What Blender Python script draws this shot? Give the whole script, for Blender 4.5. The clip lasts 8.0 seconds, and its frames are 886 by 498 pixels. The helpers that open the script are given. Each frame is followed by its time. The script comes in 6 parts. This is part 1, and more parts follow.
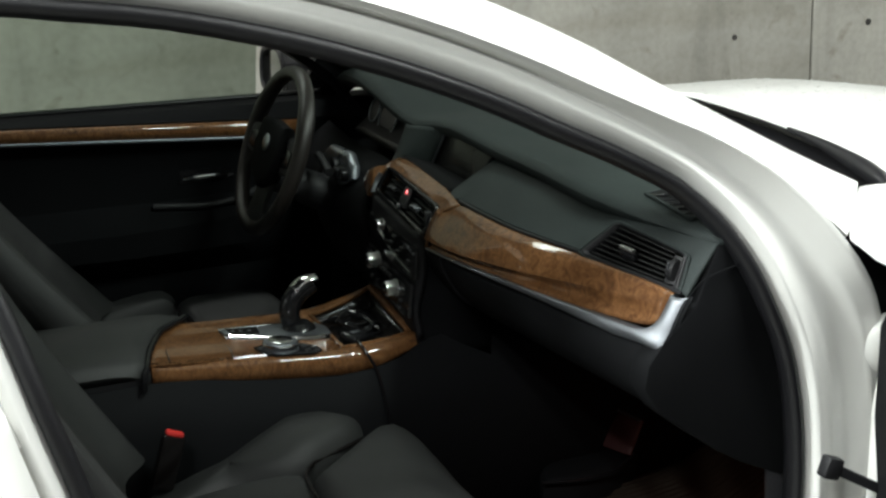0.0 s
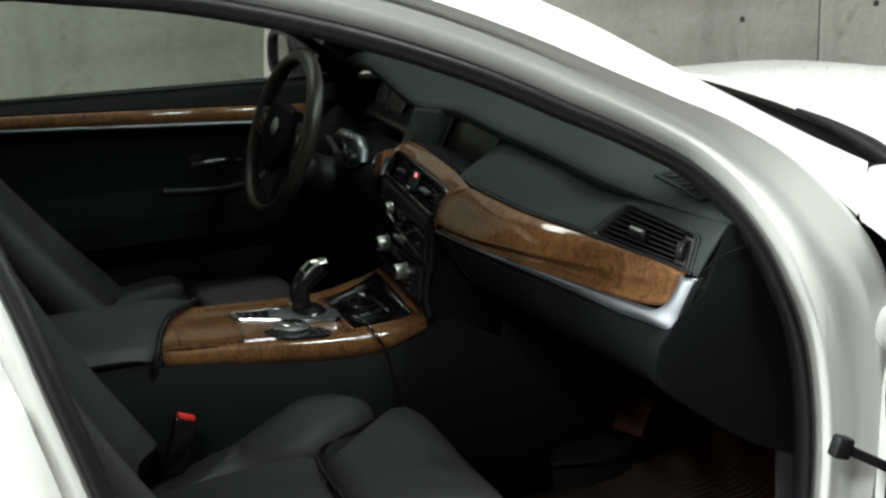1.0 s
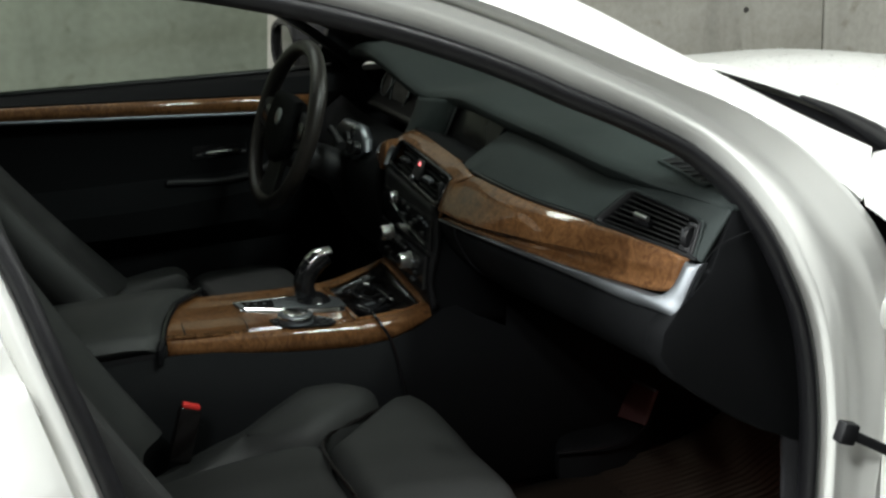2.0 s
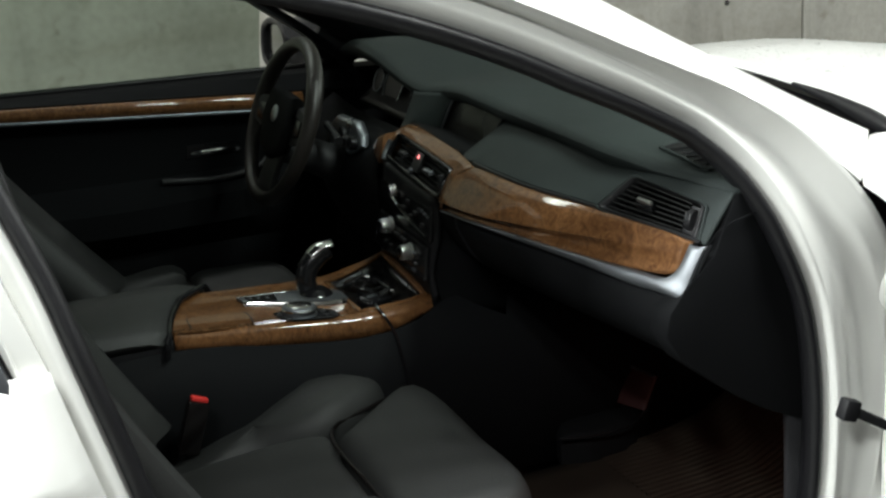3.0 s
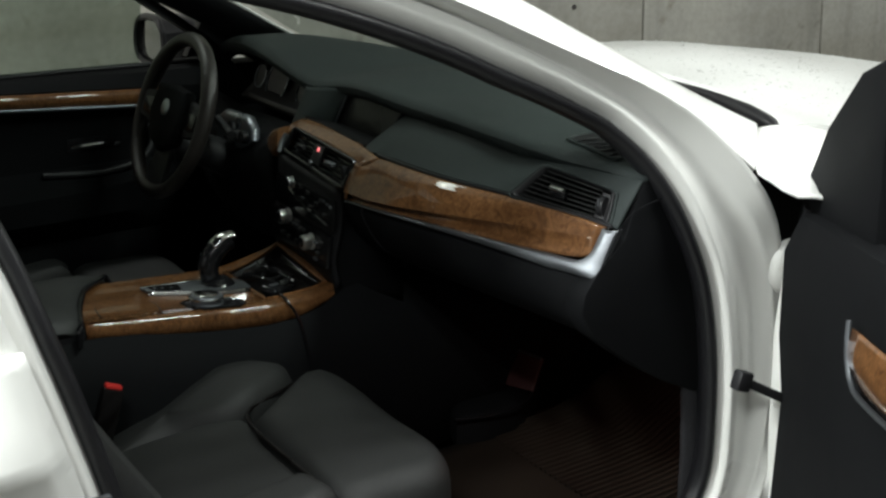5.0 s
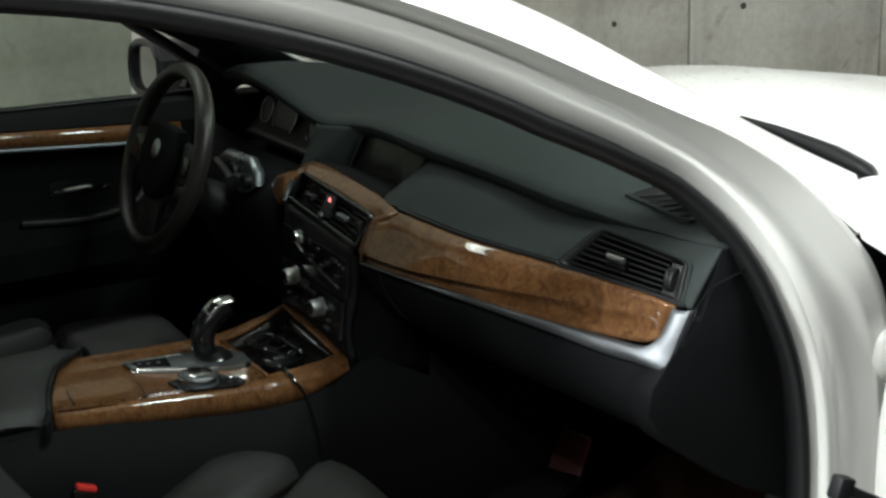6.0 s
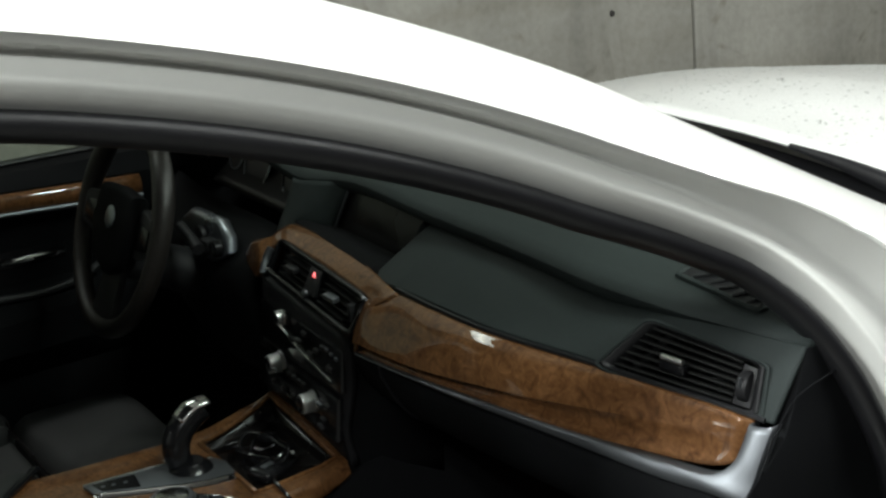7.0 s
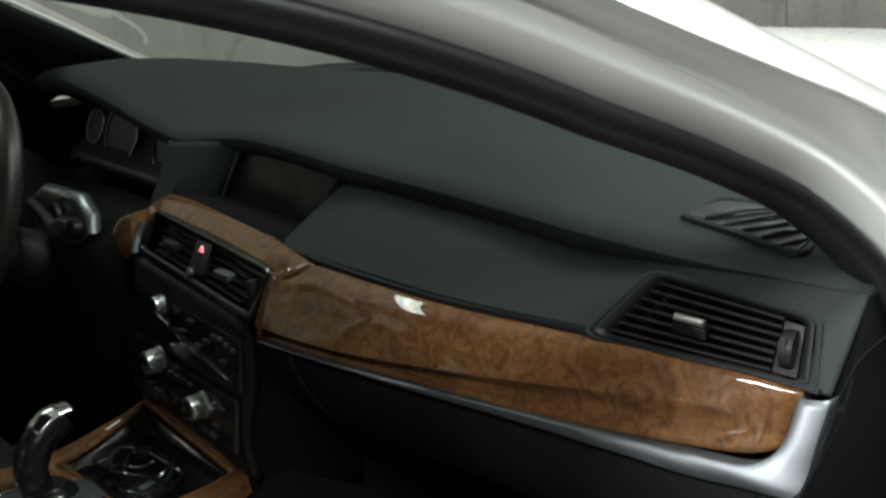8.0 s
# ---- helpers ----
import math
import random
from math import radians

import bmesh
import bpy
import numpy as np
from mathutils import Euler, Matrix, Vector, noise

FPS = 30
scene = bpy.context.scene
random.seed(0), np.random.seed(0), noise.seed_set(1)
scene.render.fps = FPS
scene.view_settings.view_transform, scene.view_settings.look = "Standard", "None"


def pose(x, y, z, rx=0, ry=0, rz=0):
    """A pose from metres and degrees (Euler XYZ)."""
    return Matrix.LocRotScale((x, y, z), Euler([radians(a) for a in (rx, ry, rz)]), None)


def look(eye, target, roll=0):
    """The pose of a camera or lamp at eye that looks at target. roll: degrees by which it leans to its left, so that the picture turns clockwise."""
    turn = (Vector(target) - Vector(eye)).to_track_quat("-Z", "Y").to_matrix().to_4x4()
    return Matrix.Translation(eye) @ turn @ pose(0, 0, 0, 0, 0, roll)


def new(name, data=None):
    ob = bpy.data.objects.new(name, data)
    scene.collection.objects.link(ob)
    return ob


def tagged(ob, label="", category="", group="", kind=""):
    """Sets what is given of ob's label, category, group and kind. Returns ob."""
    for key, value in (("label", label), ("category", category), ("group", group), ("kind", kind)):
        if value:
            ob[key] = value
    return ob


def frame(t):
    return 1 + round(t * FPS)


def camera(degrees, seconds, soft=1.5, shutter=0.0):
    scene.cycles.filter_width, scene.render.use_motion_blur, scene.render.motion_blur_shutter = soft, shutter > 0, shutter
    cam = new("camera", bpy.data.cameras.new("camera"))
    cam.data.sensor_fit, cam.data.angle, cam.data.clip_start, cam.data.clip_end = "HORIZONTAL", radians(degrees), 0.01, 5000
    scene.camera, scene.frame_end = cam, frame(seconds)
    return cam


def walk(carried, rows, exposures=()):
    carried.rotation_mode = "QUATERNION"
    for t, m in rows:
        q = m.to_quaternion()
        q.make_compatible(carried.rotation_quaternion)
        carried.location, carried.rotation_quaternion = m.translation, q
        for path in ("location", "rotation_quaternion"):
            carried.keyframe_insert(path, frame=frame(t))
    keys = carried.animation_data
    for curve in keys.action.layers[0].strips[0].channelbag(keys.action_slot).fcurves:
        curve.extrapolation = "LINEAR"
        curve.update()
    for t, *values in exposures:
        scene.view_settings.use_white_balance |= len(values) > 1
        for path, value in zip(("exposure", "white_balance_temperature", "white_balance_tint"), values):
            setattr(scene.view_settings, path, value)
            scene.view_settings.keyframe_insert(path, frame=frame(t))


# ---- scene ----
cam = camera(34.55, 8.0, soft=2.5, shutter=0.3)
PATH = [
    (0, (-0.8101, -2.2080, 1.4504), (-0.1015, -0.4224, 0.8939), -1.94),
    (0.5, (-0.8132, -2.2118, 1.4504), (-0.1112, -0.4268, 0.8837), -2.12),
    (1, (-0.8160, -2.2102, 1.4475), (-0.1191, -0.4262, 0.8715), -2.32),
    (1.5, (-0.8146, -2.2085, 1.4394), (-0.1260, -0.4230, 0.8581), -2.56),
    (3, (-0.8727, -2.2268, 1.4294), (-0.1475, -0.4555, 0.8490), -3.35),
    (3.5, (-1.0358, -2.2404, 1.4165), (-0.1729, -0.5270, 0.8511), -1.92),
    (4, (-1.1333, -2.2900, 1.4390), (-0.1780, -0.6311, 0.8599), -1.18),
    (5.5, (-0.9886, -2.1227, 1.4406), (-0.0164, -0.4763, 0.8540), -1.34),
    (6, (-0.8833, -1.9197, 1.4172), (0.0582, -0.2507, 0.8444), -1.98),
    (6.5, (-0.7575, -1.7587, 1.4168), (0.1308, -0.0565, 0.8568), -3.35),
    (7, (-0.7177, -1.6083, 1.4560), (0.2250, 0.0449, 0.8410), -5.71),
    (7.5, (-0.7007, -1.4543, 1.3869), (0.3660, 0.1264, 0.7840), -4.55),
    (8, (-0.6459, -1.3168, 1.2951), (0.4843, 0.2245, 0.7059), -4.86),
]
walk(cam, [(t, look(eye, target, roll)) for t, eye, target, roll in PATH], [(0, 0.5), (1.5, 0.45), (3.0, 0.4), (3.5, 0.3), (4.0, -0.05), (5.5, 0.15), (6.0, 0.35), (6.5, 0.75), (7.0, 0.03), (7.5, -0.65), (8.0, 0.35)])

# ---- world, light, exposure ----
world = bpy.data.worlds.new("garage_air")
scene.world = world
world.use_nodes = True
world.node_tree.nodes["Background"].inputs[0].default_value = (0.75, 0.8, 0.85, 1)
world.node_tree.nodes["Background"].inputs[1].default_value = 0.006
# place, turn and watts of the lamps: square ones over the aisle and the bays, small tubes on the wall
LAMPS = [(-1.4, -2.1, 2.55, 12, 32.0), (2.5, -0.5, 2.55, 0, 38.0), (-4.6, -2.1, 2.55, 0, 44.0), (5.4, -0.5, 2.55, 0, 34.0), (-1.9, -0.6, 2.55, 0, 130.0), (0.5, -1.2, 2.55, 20, 34.0)]
WALL_TUBES = [(-0.5, 1.312, 2.36, 0, 6.0), (3.0, 1.312, 2.36, 0, 7.0)]


# ---- materials ----
def material(name, color=(0.5, 0.5, 0.5), rough=0.5, metal=0.0, coat=0.0, grain=0.0, grain_scale=300.0, bump=0.0, bump_scale=400.0, spec=0.5, coat_rough=0.04):
    m = bpy.data.materials.new(name)
    m.use_nodes = True
    nt = m.node_tree
    b = nt.nodes["Principled BSDF"]
    b.inputs["Base Color"].default_value = (*color, 1)
    b.inputs["Roughness"].default_value = rough
    b.inputs["Metallic"].default_value = metal
    b.inputs["Coat Weight"].default_value = coat
    b.inputs["Coat Roughness"].default_value = coat_rough
    b.inputs["Specular IOR Level"].default_value = spec
    geo = nt.nodes.new("ShaderNodeTexCoord")
    if grain:
        n1 = noise_node(nt, geo, grain_scale, 3)
        n2 = noise_node(nt, geo, 6.0, 4)
        mix = nt.nodes.new("ShaderNodeMath")
        mix.operation = "ADD"
        nt.links.new(n1.outputs["Fac"], mix.inputs[0])
        nt.links.new(n2.outputs["Fac"], mix.inputs[1])
        r = nt.nodes.new("ShaderNodeMapRange")
        r.inputs["From Min"].default_value, r.inputs["From Max"].default_value = 0.6, 1.4
        r.inputs["To Min"].default_value, r.inputs["To Max"].default_value = 1 - grain, 1 + grain
        nt.links.new(mix.outputs[0], r.inputs["Value"])
        sc = nt.nodes.new("ShaderNodeVectorMath")
        sc.operation = "SCALE"
        sc.inputs[0].default_value = color
        nt.links.new(r.outputs[0], sc.inputs["Scale"])
        nt.links.new(sc.outputs[0], b.inputs["Base Color"])
        rr = nt.nodes.new("ShaderNodeMapRange")
        rr.inputs["From Min"].default_value, rr.inputs["From Max"].default_value = 0.3, 0.7
        rr.inputs["To Min"].default_value, rr.inputs["To Max"].default_value = max(0.02, rough - 0.07), min(1, rough + 0.07)
        nt.links.new(n2.outputs["Fac"], rr.inputs["Value"])
        nt.links.new(rr.outputs[0], b.inputs["Roughness"])
    if bump:
        n = noise_node(nt, geo, bump_scale, 2)
        bp = nt.nodes.new("ShaderNodeBump")
        bp.inputs["Strength"].default_value = bump
        bp.inputs["Distance"].default_value = 0.002
        nt.links.new(n.outputs["Fac"], bp.inputs["Height"])
        nt.links.new(bp.outputs[0], b.inputs["Normal"])
    return m


def noise_node(nt, geo, scale, detail=3, stretch=None, distort=0.0):
    n = nt.nodes.new("ShaderNodeTexNoise")
    n.inputs["Scale"].default_value = scale
    n.inputs["Detail"].default_value = detail
    n.inputs["Distortion"].default_value = distort
    src = geo.outputs["Object"]
    if stretch:
        mp = nt.nodes.new("ShaderNodeMapping")
        mp.inputs["Scale"].default_value = stretch
        nt.links.new(src, mp.inputs["Vector"])
        src = mp.outputs[0]
    nt.links.new(src, n.inputs["Vector"])
    return n


def ramp_node(nt, src, stops):
    r = nt.nodes.new("ShaderNodeValToRGB")
    while len(r.color_ramp.elements) < len(stops):
        r.color_ramp.elements.new(0.5)
    for e, (p, c) in zip(r.color_ramp.elements, stops):
        e.position, e.color = p, (*c, 1)
    nt.links.new(src, r.inputs["Fac"])
    return r


def multiply_colors(nt, a, b, fac=1.0):
    m = nt.nodes.new("ShaderNodeMix")
    m.data_type, m.blend_type = "RGBA", "MULTIPLY"
    m.inputs["Factor"].default_value = fac
    nt.links.new(a, m.inputs["A"])
    nt.links.new(b, m.inputs["B"])
    return m.outputs["Result"]


def concrete(name, base, streak=0.25, bump=0.35):
    m = material(name, base, 0.85, spec=0.3)
    nt = m.node_tree
    b = nt.nodes["Principled BSDF"]
    geo = nt.nodes.new("ShaderNodeTexCoord")
    big = noise_node(nt, geo, 1.3, 6, distort=0.6)
    down = noise_node(nt, geo, 1.0, 5, stretch=(6.0, 6.0, 0.55), distort=1.1)
    fine = noise_node(nt, geo, 55.0, 5)
    spots = noise_node(nt, geo, 9.0, 6, distort=1.2)
    c1 = ramp_node(nt, big.outputs["Fac"], [(0.3, tuple(0.72 * v for v in base)), (0.5, base), (0.72, tuple(min(1, 1.22 * v) for v in base))])
    c2 = ramp_node(nt, down.outputs["Fac"], [(0.34, (1 - streak,) * 3), (0.5, (1.0, 1.0, 1.0)), (0.7, (1 + streak * 0.3,) * 3)])
    c3 = ramp_node(nt, fine.outputs["Fac"], [(0.3, (0.9, 0.9, 0.89)), (0.65, (1.03, 1.03, 1.03))])
    band = noise_node(nt, geo, 1.0, 5, stretch=(0.35, 0.35, 3.2), distort=0.4)
    c5 = ramp_node(nt, band.outputs["Fac"], [(0.36, (0.80, 0.785, 0.75)), (0.52, (1.0, 1.0, 1.0)), (0.7, (1.08, 1.08, 1.07))])
    c4 = ramp_node(nt, spots.outputs["Fac"], [(0.25, (0.74, 0.72, 0.69)), (0.38, (1.0, 1.0, 1.0))])
    out = multiply_colors(nt, c1.outputs[0], c2.outputs[0])
    out = multiply_colors(nt, out, c3.outputs[0])
    out = multiply_colors(nt, out, c4.outputs[0])
    out = multiply_colors(nt, out, c5.outputs[0])
    nt.links.new(out, b.inputs["Base Color"])
    bp = nt.nodes.new("ShaderNodeBump")
    bp.inputs["Strength"].default_value, bp.inputs["Distance"].default_value = bump, 0.004
    nt.links.new(fine.outputs["Fac"], bp.inputs["Height"])
    nt.links.new(bp.outputs[0], b.inputs["Normal"])
    return m


def burl_wood(name):
    m = material(name, (0.16, 0.06, 0.018), 0.45, coat=1.0, coat_rough=0.02, spec=0.12)
    nt = m.node_tree
    b = nt.nodes["Principled BSDF"]
    geo = nt.nodes.new("ShaderNodeTexCoord")
    swirl = noise_node(nt, geo, 13.0, 4, distort=2.4)
    grain = noise_node(nt, geo, 30.0, 7, stretch=(2.0, 1.0, 1.2), distort=3.2)
    fleck = noise_node(nt, geo, 46.0, 5, stretch=(1.0, 2.2, 0.55), distort=1.6)
    fine = noise_node(nt, geo, 240.0, 3, stretch=(2.0, 0.4, 1.0))
    c1 = ramp_node(nt, grain.outputs["Fac"], [(0.22, (0.073, 0.0315, 0.0118)), (0.42, (0.123, 0.0558, 0.0212)), (0.56, (0.155, 0.0727, 0.029)), (0.76, (0.206, 0.1004, 0.0425))])
    c2 = ramp_node(nt, swirl.outputs["Fac"], [(0.28, (0.70, 0.65, 0.60)), (0.5, (1.0, 0.98, 0.95)), (0.75, (1.12, 1.09, 1.04))])
    c3 = ramp_node(nt, fine.outputs["Fac"], [(0.3, (0.86, 0.84, 0.82)), (0.6, (1.03, 1.03, 1.03))])
    c4 = ramp_node(nt, fleck.outputs["Fac"], [(0.28, (0.52, 0.46, 0.40)), (0.43, (1.0, 1.0, 1.0))])
    out = multiply_colors(nt, c1.outputs[0], c2.outputs[0])
    out = multiply_colors(nt, out, c3.outputs[0])
    out = multiply_colors(nt, out, c4.outputs[0])
    nt.links.new(out, b.inputs["Base Color"])
    return m


def glass_material(name, tint):
    m = bpy.data.materials.new(name)
    m.use_nodes = True
    nt = m.node_tree
    nt.nodes.remove(nt.nodes["Principled BSDF"])
    clear = nt.nodes.new("ShaderNodeBsdfTransparent")
    clear.inputs[0].default_value = (*tint, 1)
    gloss = nt.nodes.new("ShaderNodeBsdfGlossy")
    gloss.inputs["Roughness"].default_value = 0.01
    lw = nt.nodes.new("ShaderNodeLayerWeight")
    lw.inputs[0].default_value = 0.5
    power = nt.nodes.new("ShaderNodeMath")
    power.operation, power.inputs[1].default_value = "POWER", 5.0
    nt.links.new(lw.outputs["Facing"], power.inputs[0])
    fres = nt.nodes.new("ShaderNodeMapRange")
    fres.inputs["To Min"].default_value, fres.inputs["To Max"].default_value = 0.06, 1.0
    nt.links.new(power.outputs[0], fres.inputs["Value"])
    mix = nt.nodes.new("ShaderNodeMixShader")
    nt.links.new(fres.outputs[0], mix.inputs[0])
    nt.links.new(clear.outputs[0], mix.inputs[1])
    nt.links.new(gloss.outputs[0], mix.inputs[2])
    nt.links.new(mix.outputs[0], nt.nodes["Material Output"].inputs["Surface"])
    return m


def lamp_material(name, color, strength):
    m = bpy.data.materials.new(name)
    m.use_nodes = True
    b = m.node_tree.nodes["Principled BSDF"]
    b.inputs["Emission Color"].default_value = (*color, 1)
    b.inputs["Emission Strength"].default_value = strength
    return m


WHITE = material("white_pearl_paint", (0.82, 0.82, 0.79), 0.32, coat=0.9, grain=0.02, grain_scale=900, coat_rough=0.05)
WETPAINT = material("wet_white_paint", (0.74, 0.745, 0.72), 0.36, coat=0.7, grain=0.10, grain_scale=210, bump=0.6, bump_scale=190, coat_rough=0.12)
RUBBER = material("black_seal_rubber", (0.0075, 0.0075, 0.009), 0.42, grain=0.2, bump=0.1, spec=0.5)
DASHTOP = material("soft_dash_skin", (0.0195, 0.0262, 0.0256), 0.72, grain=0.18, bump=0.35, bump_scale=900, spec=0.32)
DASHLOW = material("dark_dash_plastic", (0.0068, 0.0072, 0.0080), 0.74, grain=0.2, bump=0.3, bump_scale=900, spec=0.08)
PLASTIC = material("dark_trim_plastic", (0.014, 0.014, 0.0155), 0.5, grain=0.2, bump=0.2, bump_scale=800, spec=0.35)
GLOSSBLACK = material("gloss_black_plastic", (0.008, 0.008, 0.009), 0.18, grain=0.1)
LEATHER = material("black_leather", (0.0165, 0.0172, 0.0168), 0.6, grain=0.25, grain_scale=180, bump=0.5, bump_scale=520)
RIMLEATHER = material("worn_rim_leather", (0.015, 0.0125, 0.011), 0.38, grain=0.25, grain_scale=150, bump=0.3, bump_scale=600)
CARPET = material("dark_carpet", (0.030, 0.030, 0.033), 0.95, grain=0.4, grain_scale=500, bump=0.8, bump_scale=700, spec=0.1)
MATFIBRE = material("brown_black_mat", (0.021, 0.016, 0.012), 0.9, grain=0.4, grain_scale=500, bump=0.7, bump_scale=700, spec=0.1)
SILVER = material("satin_silver_trim", (0.18, 0.19, 0.205), 0.46, metal=0.9, grain=0.04, grain_scale=700)
GREYMETAL = material("dim_grey_metal", (0.40, 0.43, 0.47), 0.30, metal=0.9, grain=0.08)
CHROME = material("chrome", (0.85, 0.85, 0.85), 0.1, metal=1.0, grain=0.03)
WOOD = burl_wood("burl_wood_lacquer")
CONCRETE = concrete("wall_concrete", (0.295, 0.286, 0.256), 0.27)
SLAT = material("vent_slat_plastic", (0.03, 0.031, 0.03), 0.38, grain=0.1)
FLOORCON = concrete("floor_concrete", (0.13, 0.128, 0.12), 0.05, 0.2)
CEILCON = concrete("ceiling_concrete", (0.42, 0.415, 0.40), 0.03)
HOLE = material("hole_dark", (0.03, 0.028, 0.025), 0.9, grain=0.2)
GLASS = glass_material("clear_glass", (0.70, 0.76, 0.72))
SIDEGLASS = glass_material("green_side_glass", (0.42, 0.48, 0.425))
DARKGLASS = glass_material("privacy_glass", (0.12, 0.13, 0.13))
KNOBMETAL = material("brushed_knob_metal", (0.86, 0.86, 0.85), 0.30, metal=1.0, grain=0.05)
MIRROR = material("mirror_silver", (0.24, 0.26, 0.24), 0.02, metal=1.0)
SCREEN = material("screen_black", (0.006, 0.005, 0.005), 0.25, grain=0.1)
RED = material("red_plastic", (0.62, 0.035, 0.03), 0.4, grain=0.06)
REDGLOW = lamp_material("hazard_red", (1.0, 0.08, 0.1), 1.2)
WATER = material("water_bead", (0.8, 0.82, 0.82), 0.05, spec=0.6)
WATER.node_tree.nodes["Principled BSDF"].inputs["Transmission Weight"].default_value = 0.9
FILL_LENS = lamp_material("footwell_fill_lens", (1.0, 0.4, 0.22), 1.5)
TUBE = lamp_material("fluorescent_tube", (1.0, 0.97, 0.9), 9.0)
FIXTURE = material("white_enamel", (0.75, 0.75, 0.73), 0.4, grain=0.05)
REDTRIM = material("dark_red_cloth", (0.045, 0.010, 0.010), 0.7, grain=0.3, bump=0.3)


# ---- mesh helpers ----
def part(name, bm, mat, parent=None, label="", smooth=True, thick=0.0, side=-1.0, shadow=True, soft=0):
    """One mesh object under a thing or a part."""
    bmesh.ops.recalc_face_normals(bm, faces=bm.faces)
    me = bpy.data.meshes.new(name)
    bm.to_mesh(me)
    bm.free()
    me.materials.append(mat)
    if smooth:
        me.shade_smooth()
        me.set_sharp_from_angle(angle=radians(38))
    ob = new(name, me)
    if parent:
        ob.parent = parent
    if thick:
        s = ob.modifiers.new("thickness", "SOLIDIFY")
        s.thickness, s.offset = thick, side
    if soft:
        s = ob.modifiers.new("round", "SUBSURF")
        s.levels = s.render_levels = soft
    ob.visible_shadow = shadow
    if label:
        ob["label"] = label
    return ob


def spline(pts, n):
    """n points along a smooth line through the given ones, at even steps."""
    p = [Vector(q) for q in pts]
    if len(p) == 2:
        return [p[0].lerp(p[1], i / (n - 1)) for i in range(n)]
    ext = [2 * p[0] - p[1], *p, 2 * p[-1] - p[-2]]
    fine = []
    for i in range(1, len(ext) - 2):
        a, b, c, d = ext[i - 1:i + 3]
        for k in range(16):
            t = k / 16
            fine.append(0.5 * ((2 * b) + (c - a) * t + (2 * a - 5 * b + 4 * c - d) * t * t + (3 * b - 3 * c + d - a) * t ** 3))
    fine.append(p[-1])
    dist = [0.0]
    for a, b in zip(fine, fine[1:]):
        dist.append(dist[-1] + (b - a).length)
    out, j = [], 0
    for i in range(n):
        s = dist[-1] * i / (n - 1)
        while j < len(dist) - 2 and dist[j + 1] < s:
            j += 1
        seg = max(1e-9, dist[j + 1] - dist[j])
        out.append(fine[j].lerp(fine[j + 1], (s - dist[j]) / seg))
    return out


def grid(bm, rows, closed=False, ring=False):
    """Faces over rows of points. closed: each row is a loop; ring: the last row joins the first."""
    vs = [[bm.verts.new(p) for p in r] for r in rows]
    for i in range(len(vs) if ring else len(vs) - 1):
        a, b = vs[i], vs[(i + 1) % len(vs)]
        m = len(a)
        for j in range(m if closed else m - 1):
            bm.faces.new((a[j], a[(j + 1) % m], b[(j + 1) % m], b[j]))
    return vs


def loft(curves, n=24, across=4):
    """A sheet through curves, each smoothed to n points; across steps between neighbouring curves, smooth if there are three or more."""
    lines = [spline(c, n) for c in curves]
    cols = []
    for j in range(n):
        col = [l[j] for l in lines]
        cols.append(spline(col, across * (len(lines) - 1) + 1))
    bm = bmesh.new()
    grid(bm, cols)
    return bm


def facets(curves, n=24):
    """A sheet through curves with sharp folds along them."""
    bm = bmesh.new()
    grid(bm, [spline(c, n) for c in curves])
    return bm


def tube_into(bm, pts, radius, sides=10, cap=True, closed=False):
    p = [Vector(q) for q in pts]
    rows = []
    up = Vector((0.3, 0.2, 1)).normalized()
    m = len(p)
    for i, q in enumerate(p):
        if closed:
            t = (p[(i + 1) % m] - p[i - 1]).normalized()
        else:
            t = (p[min(i + 1, m - 1)] - p[max(i - 1, 0)]).normalized()
        u = (up - t * up.dot(t)).normalized()
        up = u
        w = t.cross(u)
        r = radius[i] if isinstance(radius, (list, tuple)) else radius
        rows.append([q + r * (math.cos(2 * math.pi * k / sides) * u + math.sin(2 * math.pi * k / sides) * w) for k in range(sides)])
    vs = grid(bm, rows, closed=True, ring=closed)
    if cap and not closed:
        bm.faces.new(list(reversed(vs[0])))
        bm.faces.new(vs[-1])


def tube(pts, radius, sides=10, cap=True, closed=False):
    bm = bmesh.new()
    tube_into(bm, pts, radius, sides, cap, closed)
    return bm


def box_into(bm, size, m=None, bevel=0.0, seg=2):
    b = bmesh.new()
    bmesh.ops.create_cube(b, size=1.0, matrix=Matrix.Diagonal((*size, 1)))
    if bevel:
        bmesh.ops.bevel(b, geom=b.edges[:], offset=bevel, segments=seg, affect="EDGES", profile=0.5)
    if m is not None:
        bmesh.ops.transform(b, matrix=m, verts=b.verts)
    me = bpy.data.meshes.new("t")
    b.to_mesh(me)
    b.free()
    bm.from_mesh(me)
    bpy.data.meshes.remove(me)


def box(size, m=None, bevel=0.0, seg=2):
    bm = bmesh.new()
    box_into(bm, size, m, bevel, seg)
    return bm


def disc_into(bm, profile, m, sides=24):
    """A turned body: profile rows of (radius, height) round the z axis of m."""
    rows = []
    for r, h in profile:
        rows.append([m @ Vector((r * math.cos(2 * math.pi * k / sides), r * math.sin(2 * math.pi * k / sides), h)) for k in range(sides)])
    vs = grid(bm, rows, closed=True)
    if profile[0][0] > 1e-5:
        bm.faces.new(list(reversed(vs[0])))
    if profile[-1][0] > 1e-5:
        bm.faces.new(vs[-1])


def turned(profile, m, sides=24):
    bm = bmesh.new()
    disc_into(bm, profile, m, sides)
    return bm


